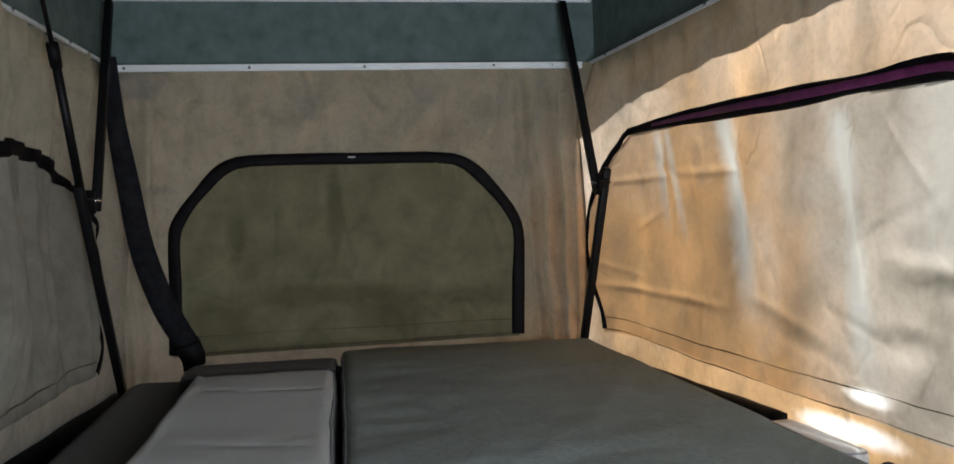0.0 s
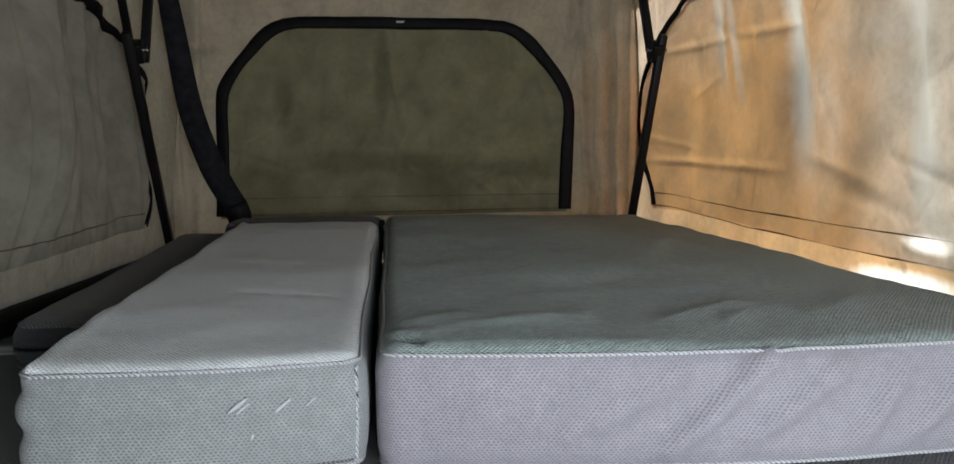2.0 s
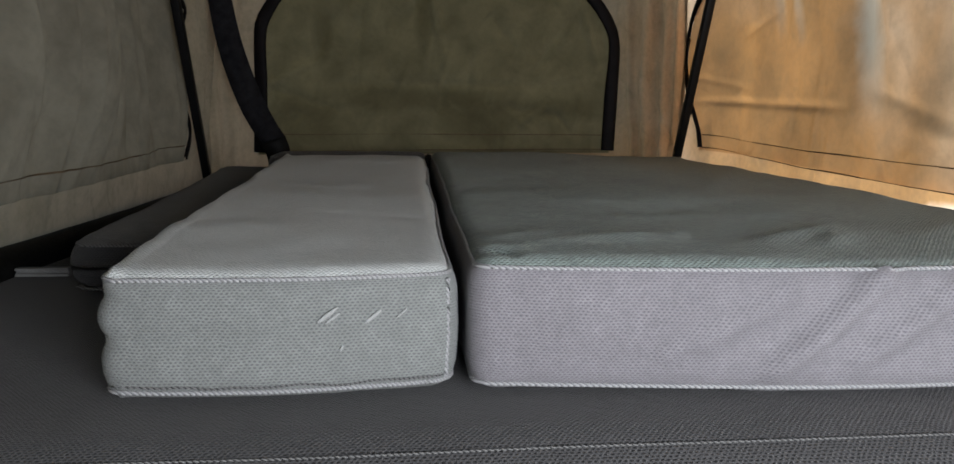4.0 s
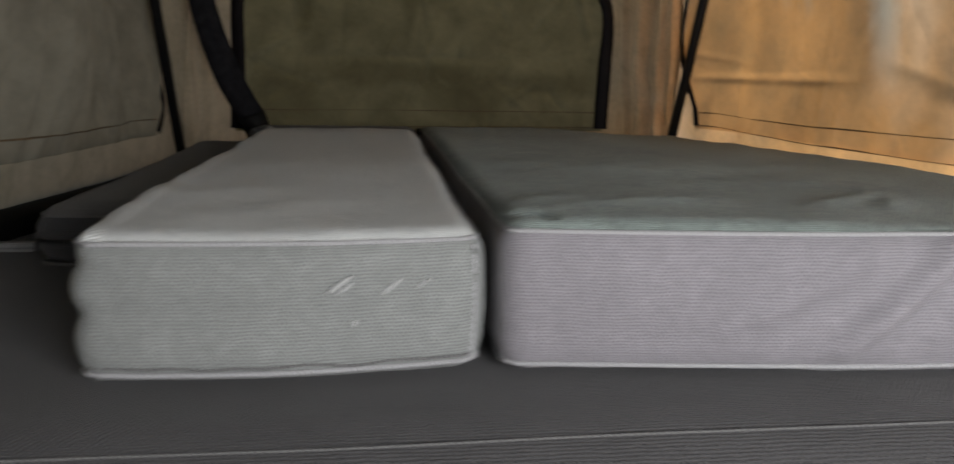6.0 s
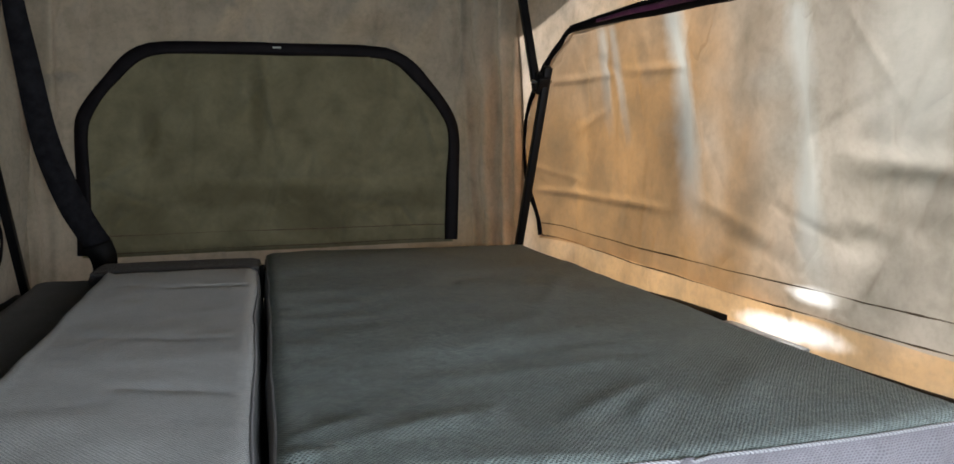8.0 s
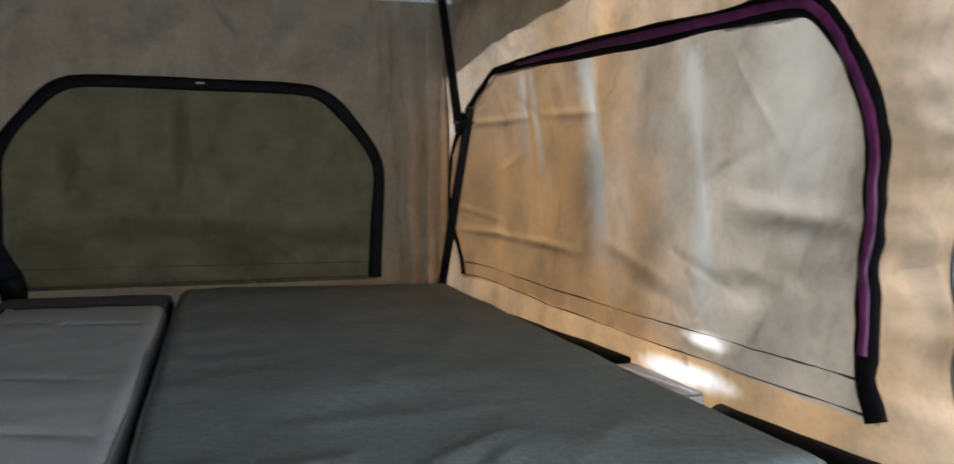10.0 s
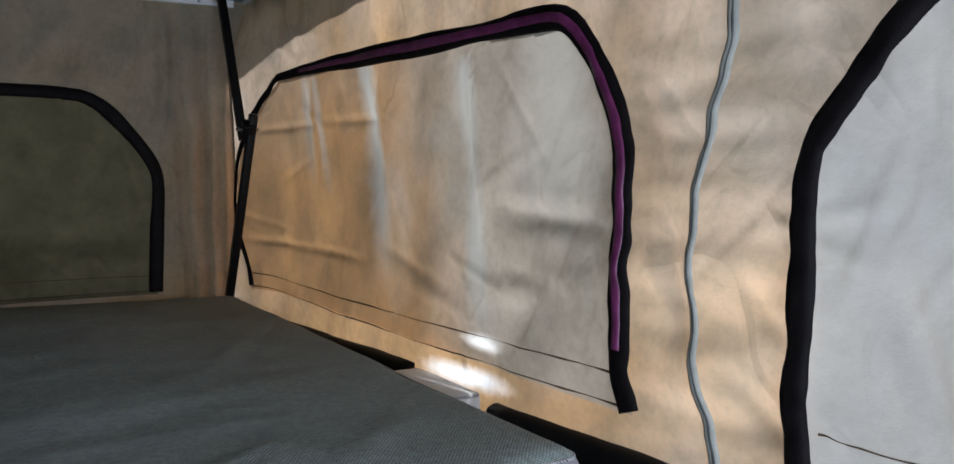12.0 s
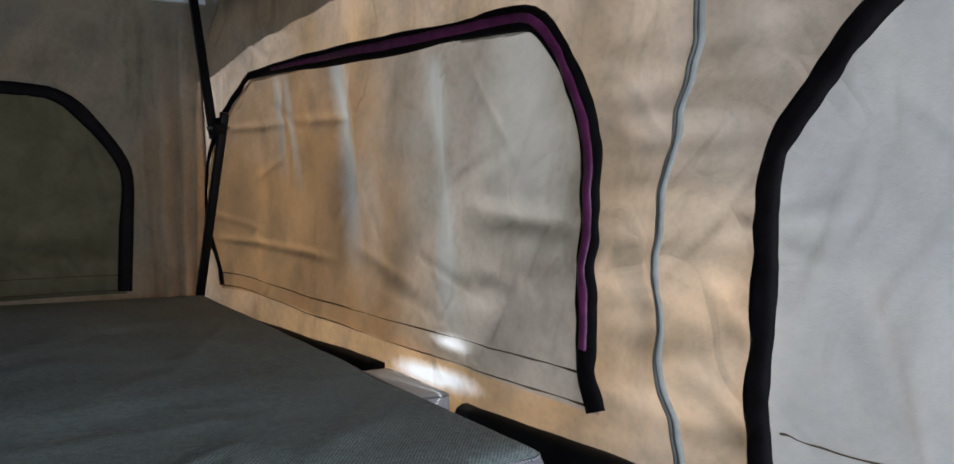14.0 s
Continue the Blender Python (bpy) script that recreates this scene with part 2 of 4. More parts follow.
THREAD = solid("brown_thread", (0.08, 0.055, 0.03), (0.14, 0.095, 0.055), 0.8)
ZIP_GREY = solid("grey_zip", (0.33, 0.34, 0.30), (0.45, 0.46, 0.41), 0.55, 0.0, 40.0)
ZIP_LINE = solid("dark_zip_teeth", (0.06, 0.07, 0.07), (0.12, 0.13, 0.13), 0.5)
STEEL = solid("black_painted_steel", (0.003, 0.003, 0.0035), (0.007, 0.007, 0.0075), 0.5, 0.0, 12.0, 0.15, gloss=0.2)
CHROME = solid("bright_bolt", (0.55, 0.55, 0.55), (0.7, 0.7, 0.7), 0.25, 1.0)
ALLOY = solid("brushed_aluminium", (0.80, 0.83, 0.83), (0.90, 0.92, 0.92), 0.55, 0.35, 9.0, 0.15)
LINER = solid("dark_roof_liner", (0.085, 0.125, 0.118), (0.15, 0.20, 0.19), 0.75, 0.0, 14.0, 0.5, 90.0)
CEILING = solid("black_ceiling_liner", (0.006, 0.007, 0.0075), (0.012, 0.014, 0.0145), 0.8, 0.0, 10.0, 0.4, gloss=0.2)
SHELL = solid("grey_roof_shell", (0.16, 0.16, 0.16), (0.24, 0.24, 0.235), 0.4)
RUBBER = solid("black_rubber", (0.003, 0.003, 0.003), (0.008, 0.008, 0.008), 0.6, 0.0, 18.0, gloss=0.15)
WEBBING = solid("charcoal_webbing", (0.009, 0.009, 0.011), (0.020, 0.020, 0.023), 0.85, 0.0, 35.0, 0.6, 320.0, gloss=0.1)
KNIT_DARK = knit("dark_grey_mesh_fabric", (0.34, 0.41, 0.385), (0.045, 0.056, 0.053), 0.0064, 0.9, 0.42, 0.6)
KNIT_SIDE = knit("lavender_grey_mesh_fabric", (0.246, 0.234, 0.255), (0.128, 0.124, 0.138), 0.0057, 0.45, 0.72, 0.2)
# filler top coloured lighter and sides darker to balance the light on them
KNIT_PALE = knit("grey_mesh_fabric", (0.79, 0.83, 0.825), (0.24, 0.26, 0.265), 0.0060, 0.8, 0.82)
KNIT_DIM_SIDE = knit("dimmed_grey_mesh_fabric", (0.234, 0.246, 0.241), (0.118, 0.125, 0.124), 0.0057, 0.45, 0.66, 0.2)
KNIT_SUNLIT = knit("sunlit_mesh_fabric", (0.78, 0.78, 0.78), (0.45, 0.46, 0.46))
KNIT_BASE = knit("charcoal_mesh_fabric", (0.070, 0.0685, 0.072), (0.008, 0.008, 0.010), 0.0062, 1.0)
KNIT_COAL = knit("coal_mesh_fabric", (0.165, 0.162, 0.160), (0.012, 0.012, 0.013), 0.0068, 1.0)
# coal mesh again, with the shade of the bolster's sides in its colour
KNIT_COAL_SHADE = knit("shaded_coal_mesh_fabric", (0.05, 0.05, 0.054), (0.01, 0.01, 0.01))
PIPING = stitched("pale_overlock_stitching", (0.26, 0.26, 0.27), (0.46, 0.46, 0.475))
LINT = solid("pale_rubbed_fibres", (0.36, 0.37, 0.37), (0.47, 0.48, 0.48), 0.9, 0.0, 90.0, 0.8, 600.0)
PIPING_DARK = stitched("charcoal_overlock_stitching", (0.04, 0.04, 0.04), (0.20, 0.20, 0.20))
DECK = solid("dark_deck_panel", (0.020, 0.021, 0.022), (0.035, 0.036, 0.037), 0.7, 0.0, 9.0)
BARK = solid("grey_bark", (0.09, 0.07, 0.05), (0.16, 0.13, 0.10), 0.85, 0.0, 8.0, 0.8, 40.0)
LEAF = solid("green_leaf", (0.035, 0.06, 0.02), (0.07, 0.11, 0.035), 0.6, 0.0, 5.0)
GROUND = solid("dry_ground", (0.10, 0.085, 0.06), (0.17, 0.15, 0.10), 0.9, 0.0, 0.7, 0.5, 12.0)


# ---- mesh helpers ----
def part(name, bm, mat, parent=None, label=""):
    me = bpy.data.meshes.new(name)
    bm.to_mesh(me)
    bm.free()
    me.materials.append(mat)
    for p in me.polygons:
        p.use_smooth = True
    ob = new(name, me)
    if parent is not None:
        ob.parent = parent
    return tagged(ob, label)


def grid_mesh(us, vs, at, keep=None):
    bm = bmesh.new()
    vert = [[bm.verts.new(at(u, v)) for v in vs] for u in us]
    for i in range(len(us) - 1):
        for j in range(len(vs) - 1):
            if keep is None or keep(0.5 * (us[i] + us[i + 1]), 0.5 * (vs[j] + vs[j + 1])):
                bm.faces.new((vert[i][j], vert[i + 1][j], vert[i + 1][j + 1], vert[i][j + 1]))
    for v in [v for v in bm.verts if not v.link_faces]:
        bm.verts.remove(v)
    return bm


def spread(a, b, step):
    n = max(1, round(abs(b - a) / step))
    return [a + (b - a) * k / n for k in range(n + 1)]


def inside(poly, x, y):
    odd = False
    for (x0, y0), (x1, y1) in zip(poly, poly[1:] + poly[:1]):
        if (y0 > y) != (y1 > y) and x < x0 + (y - y0) * (x1 - x0) / (y1 - y0):
            odd = not odd
    return odd


def smooth_line(pts, n=8, tension=0.5):
    """A Catmull-Rom line through the points."""
    pts = [Vector(p) for p in pts]
    ext = [2 * pts[0] - pts[1]] + pts + [2 * pts[-1] - pts[-2]]
    line = []
    for k in range(1, len(ext) - 2):
        p0, p1, p2, p3 = ext[k - 1:k + 3]
        m1, m2 = (p2 - p0) * tension, (p3 - p1) * tension
        for i in range(n):
            s = i / n
            line.append((2 * s**3 - 3 * s**2 + 1) * p1 + (s**3 - 2 * s**2 + s) * m1 + (3 * s**2 - 2 * s**3) * p2 + (s**3 - s**2) * m2)
    return line + [pts[-1]]


def box_mesh(x0, x1, y0, y1, z0, z1, bevel=0.004):
    bm = bmesh.new()
    bmesh.ops.create_cube(bm, size=1.0, matrix=Matrix.Translation(((x0 + x1) / 2, (y0 + y1) / 2, (z0 + z1) / 2)) @ Matrix.Diagonal((x1 - x0, y1 - y0, z1 - z0, 1)))
    if bevel:
        bmesh.ops.bevel(bm, geom=bm.edges[:], offset=bevel, segments=2, affect="EDGES", profile=0.5)
    return bm


def tube_mesh(pts, radius, sides=10, flat=1.0, up=(0, 0, 1)):
    """A round (or flattened) bar swept along points, with closed ends."""
    bm = bmesh.new()
    pts = [Vector(p) for p in pts]
    rings = []
    for k, p in enumerate(pts):
        d = (pts[min(k + 1, len(pts) - 1)] - pts[max(k - 1, 0)]).normalized()
        side = d.cross(Vector(up))
        side = side.normalized() if side.length > 1e-4 else d.cross(Vector((1, 0, 0))).normalized()
        top = side.cross(d).normalized()
        r = radius(k / (len(pts) - 1)) if callable(radius) else radius
        rings.append([bm.verts.new(p + r * (math.cos(a) * side + flat * math.sin(a) * top)) for a in [2 * math.pi * i / sides for i in range(sides)]])
    for a, b in zip(rings, rings[1:]):
        for i in range(sides):
            bm.faces.new((a[i], a[(i + 1) % sides], b[(i + 1) % sides], b[i]))
    bm.faces.new(rings[0][::-1])
    bm.faces.new(rings[-1])
    return bm


def ribbon_mesh(sheet, line, width, lift, thick=0.005, ruffle=0.0, seed=0.0):
    """A soft band that lies on a sheet along a line of (u, v)."""
    bm = bmesh.new()
    rings = []
    n = len(line)
    for k, p in enumerate(line):
        d = (line[min(k + 1, n - 1)] - line[max(k - 1, 0)])
        d = Vector((d[0], d[1])).normalized()
        across = Vector((-d[1], d[0]))
        w = (width(k / (n - 1)) if callable(width) else width) * (1 + ruffle * noise.noise((k * 0.21, seed, 0.0)))
        ring = []
        for s, h in ((-0.5, 0.0), (-0.42, 0.8), (-0.15, 1.0), (0.15, 1.0), (0.42, 0.8), (0.5, 0.0)):
            q = Vector((p[0], p[1])) + across * (s * w + ruffle * 0.02 * noise.noise((k * 0.13, s * 1.5, seed + 7)))
            wave = 0.5 * ruffle * thick * noise.noise((k * 0.35, s * 3, seed + 3))
            ring.append(bm.verts.new(sheet(q[0], q[1], lift + thick * h + wave)))
        rings.append(ring)
    for a, b in zip(rings, rings[1:]):
        for i in range(5):
            bm.faces.new((a[i], a[i + 1], b[i + 1], b[i]))
    return bm


# ---- canvas walls ----
def creases(seed, count, u0, u1, lean=0.5, deep=1.0):
    """Random short wrinkles of the cloth: start, end, height, half width."""
    rnd = random.Random(seed)
    made = []
    for _ in range(count):
        u, v = rnd.uniform(u0, u1), rnd.uniform(0.08, 1.1)
        a, length = rnd.gauss(math.pi / 2, lean), rnd.uniform(0.08, 0.42)
        h = rnd.choice((-1, 1)) * rnd.uniform(0.0018, 0.0055) * deep
        made.append((u, v, u + length * math.cos(a), v + length * math.sin(a), h, rnd.uniform(0.009, 0.016)))
    return made


def wrinkled(u, v, lines):
    d = 0.0
    for ua, va, ub, vb, h, w in lines.get(math.floor(u * 8), ()):
        if min(ua, ub) - 2.2 * w < u < max(ua, ub) + 2.2 * w and min(va, vb) - 2.2 * w < v < max(va, vb) + 2.2 * w:
            du, dv = ub - ua, vb - va
            s = max(0.0, min(1.0, ((u - ua) * du + (v - va) * dv) / (du * du + dv * dv)))
            gap = math.hypot(u - ua - du * s, v - va - dv * s) / w
            d += h * math.exp(-gap * gap) * (0.2 + 0.8 * math.sin(math.pi * s))
    return d


def binned(lines):
    """The wrinkles sorted into strips along the wall."""
    bins = {}
    for line in lines:
        reach = 2.2 * line[5]
        for k in range(math.floor((min(line[0], line[2]) - reach) * 8), math.floor((max(line[0], line[2]) + reach) * 8) + 1):
            bins.setdefault(k, []).append(line)
    return bins


def fold(u, v, seed, lines={}, top=1.20):
    """Slack of the cloth: bellies, gathers under the top rail, long hanging folds, wrinkles."""
    d = 0.016 * noise.noise((u * 1.5, v * 1.7, seed)) + 0.006 * noise.noise((u * 4.0 + v * 1.5, v * 2.2, seed + 5))
    hang = max(0.0, 1 - (top - v) / 0.45)
    d += 0.028 * hang * noise.noise((u * 13.0 + 0.8 * v, v * 1.2, seed + 9)) * min(1.0, (top + 0.01 - v) / 0.06)
    d += 0.0045 * noise.noise((u * 9.0 + 1.6 * v, v * 1.5, seed + 21))
    return d + wrinkled(u, v, lines)


EAST_LINES = binned(creases(11, 200, -0.9, 3.1, 0.6) + [(2.72, 0.86, 2.66, 0.62, 0.012, 0.020), (2.58, 0.88, 2.52, 0.60, 0.010, 0.018), (2.22, 0.86, 2.10, 0.42, 0.030, 0.060), (2.36, 0.88, 2.30, 0.70, 0.010, 0.025), (1.50, 0.36, 1.30, 0.33, 0.009, 0.022), (1.95, 0.30, 1.62, 0.24, -0.007, 0.02), (2.05, 0.38, 1.75, 0.30, 0.009, 0.018),
    (2.98, 0.362, 2.60, 0.350, 0.011, 0.011), (2.66, 0.352, 2.18, 0.337, 0.012, 0.012), (2.98, 0.738, 2.5, 0.735, 0.009, 0.011), (2.45, 0.738, 2.1, 0.725, 0.007, 0.012),
    (1.70, 0.80, 1.63, 0.40, 0.020, 0.045), (1.615, 0.70, 1.585, 0.45, -0.008, 0.012), (1.62, 0.62, 1.60, 0.42, -0.005, 0.015), (1.55, 0.475, 1.15, 0.47, 0.014, 0.030), (1.62, 0.30, 1.18, 0.37, -0.014, 0.035), (2.12, 0.80, 1.98, 0.30, 0.006, 0.030), (1.55, 0.50, 1.2, 0.46, 0.009, 0.02), (0.64, 0.44, 0.57, 0.22, 0.016, 0.03), (0.56, 0.30, 0.50, 0.12, -0.010, 0.02), (1.06, 0.52, 1.00, 0.26, 0.014, 0.02), (1.10, 0.46, 1.07, 0.34, -0.008, 0.014), (0.90, 0.40, 0.80, 0.30, 0.012, 0.025), (0.90, 0.24, 0.80, 0.15, 0.010, 0.02)])
WEST_LINES = binned(creases(12, 130, -0.9, 3.1, 0.2, 1.8))
NORTH_LINES = binned(creases(13, 60, -0.75, 1.0, 0.5, 4.0) + [(0.02, 1.12, -0.12, 0.92, 0.040, 0.040), (0.45, 1.14, 0.28, 0.90, 0.038, 0.042), (0.70, 1.12, 0.56, 0.86, 0.042, 0.040), (0.85, 1.12, 0.74, 0.60, 0.045, 0.040), (0.88, 0.8, 0.84, 0.2, -0.03, 0.02), (0.10, 0.45, 0.06, 0.28, 0.018, 0.02), (-0.42, 0.36, -0.46, 0.26, 0.018, 0.02), (0.30, 0.33, 0.55, 0.30, 0.014, 0.02),
    (-0.4, 0.42, 0.65, 0.41, 0.009, 0.012), (-0.28, 0.68, -0.40, 0.45, 0.030, 0.026), (0.08, 0.80, -0.08, 0.60, 0.032, 0.028), (-0.18, 0.70, -0.26, 0.52, 0.016, 0.014)])


def ease(x):
    x = max(0.0, min(1.0, x))
    return x * x * (3 - 2 * x)


def east(u, v, lift=0.0):
    drawn = 0.06 * ease((u - 2.72) / 0.33) * (1 - ease((v - 0.95) / 0.25))
    zip_pull = 0.010 * math.exp(-((u - 0.96) / 0.05) ** 2)
    sag = (0.015 * noise.noise((u * 2.5, v * 9.0, 4.0)) + 0.007 * noise.noise((u * 5.0 + v * 3, v * 22.0, 14.0))) * math.exp(-((u - 0.95) / 0.2) ** 4)
    return Vector((1.03 + 0.095 * (3.1 - u) + fold(u, v, 1.0, EAST_LINES) + sag - zip_pull - drawn - lift, u, v))


def west(u, v, lift=0.0):
    drape = (0.085 * noise.noise((u * 6.0 - v * 1.2, v * 0.8, 60.0)) + 0.034 * noise.noise((u * 15.0 - v * 2.0, v * 1.0, 63.0))) * min(1.0, max(0.0, (v - 0.1) / 0.2))
    drape -= 0.07 * math.exp(-((u - 1.95) / 0.5) ** 2) * math.exp(-((v - 0.42) / 0.28) ** 2)
    return Vector((-(0.76 + 0.06 * (3.1 - u)) - fold(u, v, 31.0, WEST_LINES) - drape + lift, u, v))


def north(u, v, lift=0.0):
    edge = max(0.0, (abs(u - 0.1375) - 0.64) / 0.22)
    pleat = 0.11 * min(1.0, edge) * (0.5 - abs(noise.noise((u * 13 + 0.7 * v, v * 0.7, 2.0)))) + 0.02 * noise.noise((u * 2.6, v * 2.4, 9.0)) + 0.012 * noise.noise((u * 5.0 - 2.2 * v, v * 1.3, 6.0)) * max(0.0, min(1.0, (v - 0.75) / 0.2))
    tuck = 0.05 * min(1.0, max(0.0, (-0.64 - u) / 0.12)) ** 2
    pleat += tuck
    # deep gathers of the cloth beside the corners
    for at, wide, deep, fan in ((0.775, 0.013, 0.045, -0.05), (0.840, 0.026, 0.115, -0.03), (0.905, 0.015, 0.070, 0.0), (0.950, 0.012, 0.050, 0.02), (-0.660, 0.022, 0.075, 0.03), (-0.725, 0.014, 0.055, 0.0)):
        c = at + fan * (v - 0.4) + 0.012 * noise.noise((v * 2.6, at * 9, 3.0))
        pleat += deep * math.exp(-((u - c) / wide) ** 2) * (0.65 + 0.5 * noise.noise((v * 1.7, at * 5, 8.0)))
    return Vector((u, 3.10 + fold(u, v, 77.0, NORTH_LINES) + pleat * min(1.0, max(0.0, (1.2 - v) / 0.1)) * min(1.0, v / 0.05) - lift, v))


# outlines of the window flaps in (along, up)
WINDOW_NORTH = [(-0.562, 0.170), (-0.553, 0.40), (-0.546, 0.615), (-0.455, 0.750), (-0.320, 0.853), (0.09, 0.860), (0.462, 0.850), (0.597, 0.750), (0.701, 0.598), (0.700, 0.40), (0.692, 0.180)]
WINDOW_EAST = [(2.937, 0.200), (2.946, 0.26), (2.990, 0.34), (3.042, 0.46), (3.042, 0.56), (3.008, 0.66), (2.905, 0.795), (2.830, 0.862), (2.750, 0.901), (2.345, 0.902), (1.840, 0.884), (1.55, 0.875), (1.312, 0.862), (1.204, 0.750), (1.155, 0.655), (1.136, 0.575), (1.136, 0.50), (1.141, 0.435), (1.144, 0.355), (1.146, 0.265), (1.146, 0.205), (1.123, 0.134)]
WINDOW_EAST_REAR = [(0.765, 0.10), (0.777, 0.188), (0.779, 0.232), (0.769, 0.314), (0.766, 0.411), (0.766, 0.515), (0.762, 0.588), (0.733, 0.632), (0.704, 0.666), (0.676, 0.702), (0.640, 0.744), (0.595, 0.785), (0.49, 0.86), (0.30, 0.88), (-0.35, 0.88), (-0.50, 0.80), (-0.55, 0.6), (-0.55, 0.13)]
WINDOW_WEST = [(2.80, 0.165), (2.86, 0.26), (2.945, 0.41), (2.955, 0.575), (2.90, 0.66), (2.757, 0.763), (2.544, 0.836), (2.23, 0.845), (1.90, 0.80), (1.40, 0.81), (1.18, 0.70), (1.12, 0.50), (1.12, 0.14)]


CELL, HEM_ROW = 0.008125, 20


def hem_warp(outlines):
    """Bends the cloth's grid so that one row runs along the hem of every flap."""
    hems = [sorted((o[0], o[-1])) for o in outlines]

    def warp(u, v):
        shift = 0.0
        for (ua, va), (ub, vb) in hems:
            beside = max(ua - u, u - ub, 0.0)
            if beside < 0.12:
                s = max(0.0, min(1.0, (u - ua) / (ub - ua)))
                shift = (va + (vb - va) * s - HEM_ROW * CELL) * (1 - beside / 0.12)
        row = HEM_ROW * CELL
        fade = max(0.0, v / row) if v < row else max(0.0, 1 - (v - row) / 0.35)
        return v + shift * min(1.0, fade)

    return warp


def canvas_wall(name, sheet, u0, u1, v0, v1, holes, label):
    us = [k * CELL for k in range(round(u0 / CELL), round(u1 / CELL) + 1)]
    vs = [k * CELL for k in range(round(v0 / CELL), round(v1 / CELL) + 1)]
    warp = hem_warp(holes)

    def solid_cell(u, v):
        w = warp(u, v)
        return v < HEM_ROW * CELL or not any(all(inside(h, u + a, w + b) for a, b in ((0.010, 0), (-0.010, 0), (0, 0.010), (0, 0.0))) for h in holes)

    bm = grid_mesh(us, vs, lambda u, v: sheet(u, warp(u, v)), solid_cell)
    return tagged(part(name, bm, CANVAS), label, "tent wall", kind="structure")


def flap_window(name, sheet, outline, mat, width, label, warp, lift=0.004, tape=None, cord_to=None, seams=(), corner=6):
    """A zipped canvas flap: the cloth, its black binding, a plum tape and the hem stitching."""
    us = [p[0] for p in outline]
    u0, u1, v1 = min(us), max(us), max(p[1] for p in outline)
    gu = [k * CELL for k in range(math.floor(u0 / CELL), math.ceil(u1 / CELL) + 1)]
    gv = [k * CELL for k in range(HEM_ROW - 1, math.ceil(v1 / CELL) + 1)]
    (ha, _), (hb, _) = sorted((outline[0], outline[-1]))
    bm = grid_mesh(gu, gv, lambda u, v: sheet(u, warp(u, v), lift + 0.004 + 0.004 * noise.noise((u * 3.1, v * 2.3, 50 + v1))),
                   lambda u, v: (ha - 0.01 < u < hb + 0.01) if v < HEM_ROW * CELL + 0.01 else inside(outline, u, warp(u, v)))
    ob = tagged(part(name, bm, mat), label, "window", kind="structure")
    line = smooth_line([(u, v, 0) for u, v in outline], corner, 0.38)
    if cord_to is None:
        part("binding", ribbon_mesh(sheet, line, width, lift + 0.011, 0.009, 0.15, v1 * 9), BINDING, ob, "black binding tape")
    else:
        cut = cord_to * corner
        part("cord", ribbon_mesh(sheet, line[:cut + 1], lambda s: 0.012 + 0.010 * s, lift + 0.009, 0.008, 0.3, 4.0), BINDING, ob, "thin black cord along the flap edge")
        part("binding", ribbon_mesh(sheet, line[cut:], lambda s: width * min(1.0, 0.5 + s * 6), lift + 0.011, 0.009, 0.22, v1 * 9), BINDING, ob, "black binding tape")
        if tape:
            part("zip_tape", ribbon_mesh(sheet, line[cut + 3:-10], lambda s: width * 0.42 * min(1.0, 0.4 + s * 5), lift + 0.020, 0.004, 0.12, 5.5), ZIP_TAPE, ob, "glossy plum zip tape")
    for pts in seams:
        seam_line = smooth_line([(u, v, 0) for u, v in pts], 24)
        part("stitching", ribbon_mesh(sheet, seam_line, 0.0024, lift + 0.009, 0.0012, 0.2, pts[0][1]), THREAD, ob, "brown stitching")
    return ob


EAST_WARP, WEST_WARP, NORTH_WARP = hem_warp([WINDOW_EAST, WINDOW_EAST_REAR]), hem_warp([WINDOW_WEST]), hem_warp([WINDOW_NORTH])
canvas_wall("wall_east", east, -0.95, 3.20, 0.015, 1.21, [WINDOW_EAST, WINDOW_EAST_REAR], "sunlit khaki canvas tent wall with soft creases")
canvas_wall("wall_west", west, -0.95, 3.26, 0.0, 1.21, [WINDOW_WEST], "shaded khaki canvas tent wall hanging in folds")
canvas_wall("wall_north", north, -0.92, 1.04, 0.0, 1.21, [WINDOW_NORTH], "khaki canvas end wall of the pop-up roof")

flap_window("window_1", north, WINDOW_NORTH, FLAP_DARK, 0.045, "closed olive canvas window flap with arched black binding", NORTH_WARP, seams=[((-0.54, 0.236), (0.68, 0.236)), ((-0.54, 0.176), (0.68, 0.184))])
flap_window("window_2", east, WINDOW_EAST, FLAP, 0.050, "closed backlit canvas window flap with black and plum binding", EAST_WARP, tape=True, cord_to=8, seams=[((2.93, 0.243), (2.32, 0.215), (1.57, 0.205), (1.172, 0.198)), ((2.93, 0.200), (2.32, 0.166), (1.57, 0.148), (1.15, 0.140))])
flap_window("window_3", east, WINDOW_EAST_REAR, FLAP_LIT, 0.042, "closed canvas window flap coloured pale by daylight, with black binding", EAST_WARP, seams=[((0.742, 0.184), (0.615, 0.177), (0.2, 0.172), (-0.5, 0.17))])
flap_window("window_4", west, WINDOW_WEST, FLAP_SHADED, 0.04, "closed shaded canvas window flap with black binding", WEST_WARP, cord_to=5, seams=[((2.80, 0.205), (2.0, 0.19), (1.15, 0.185))])

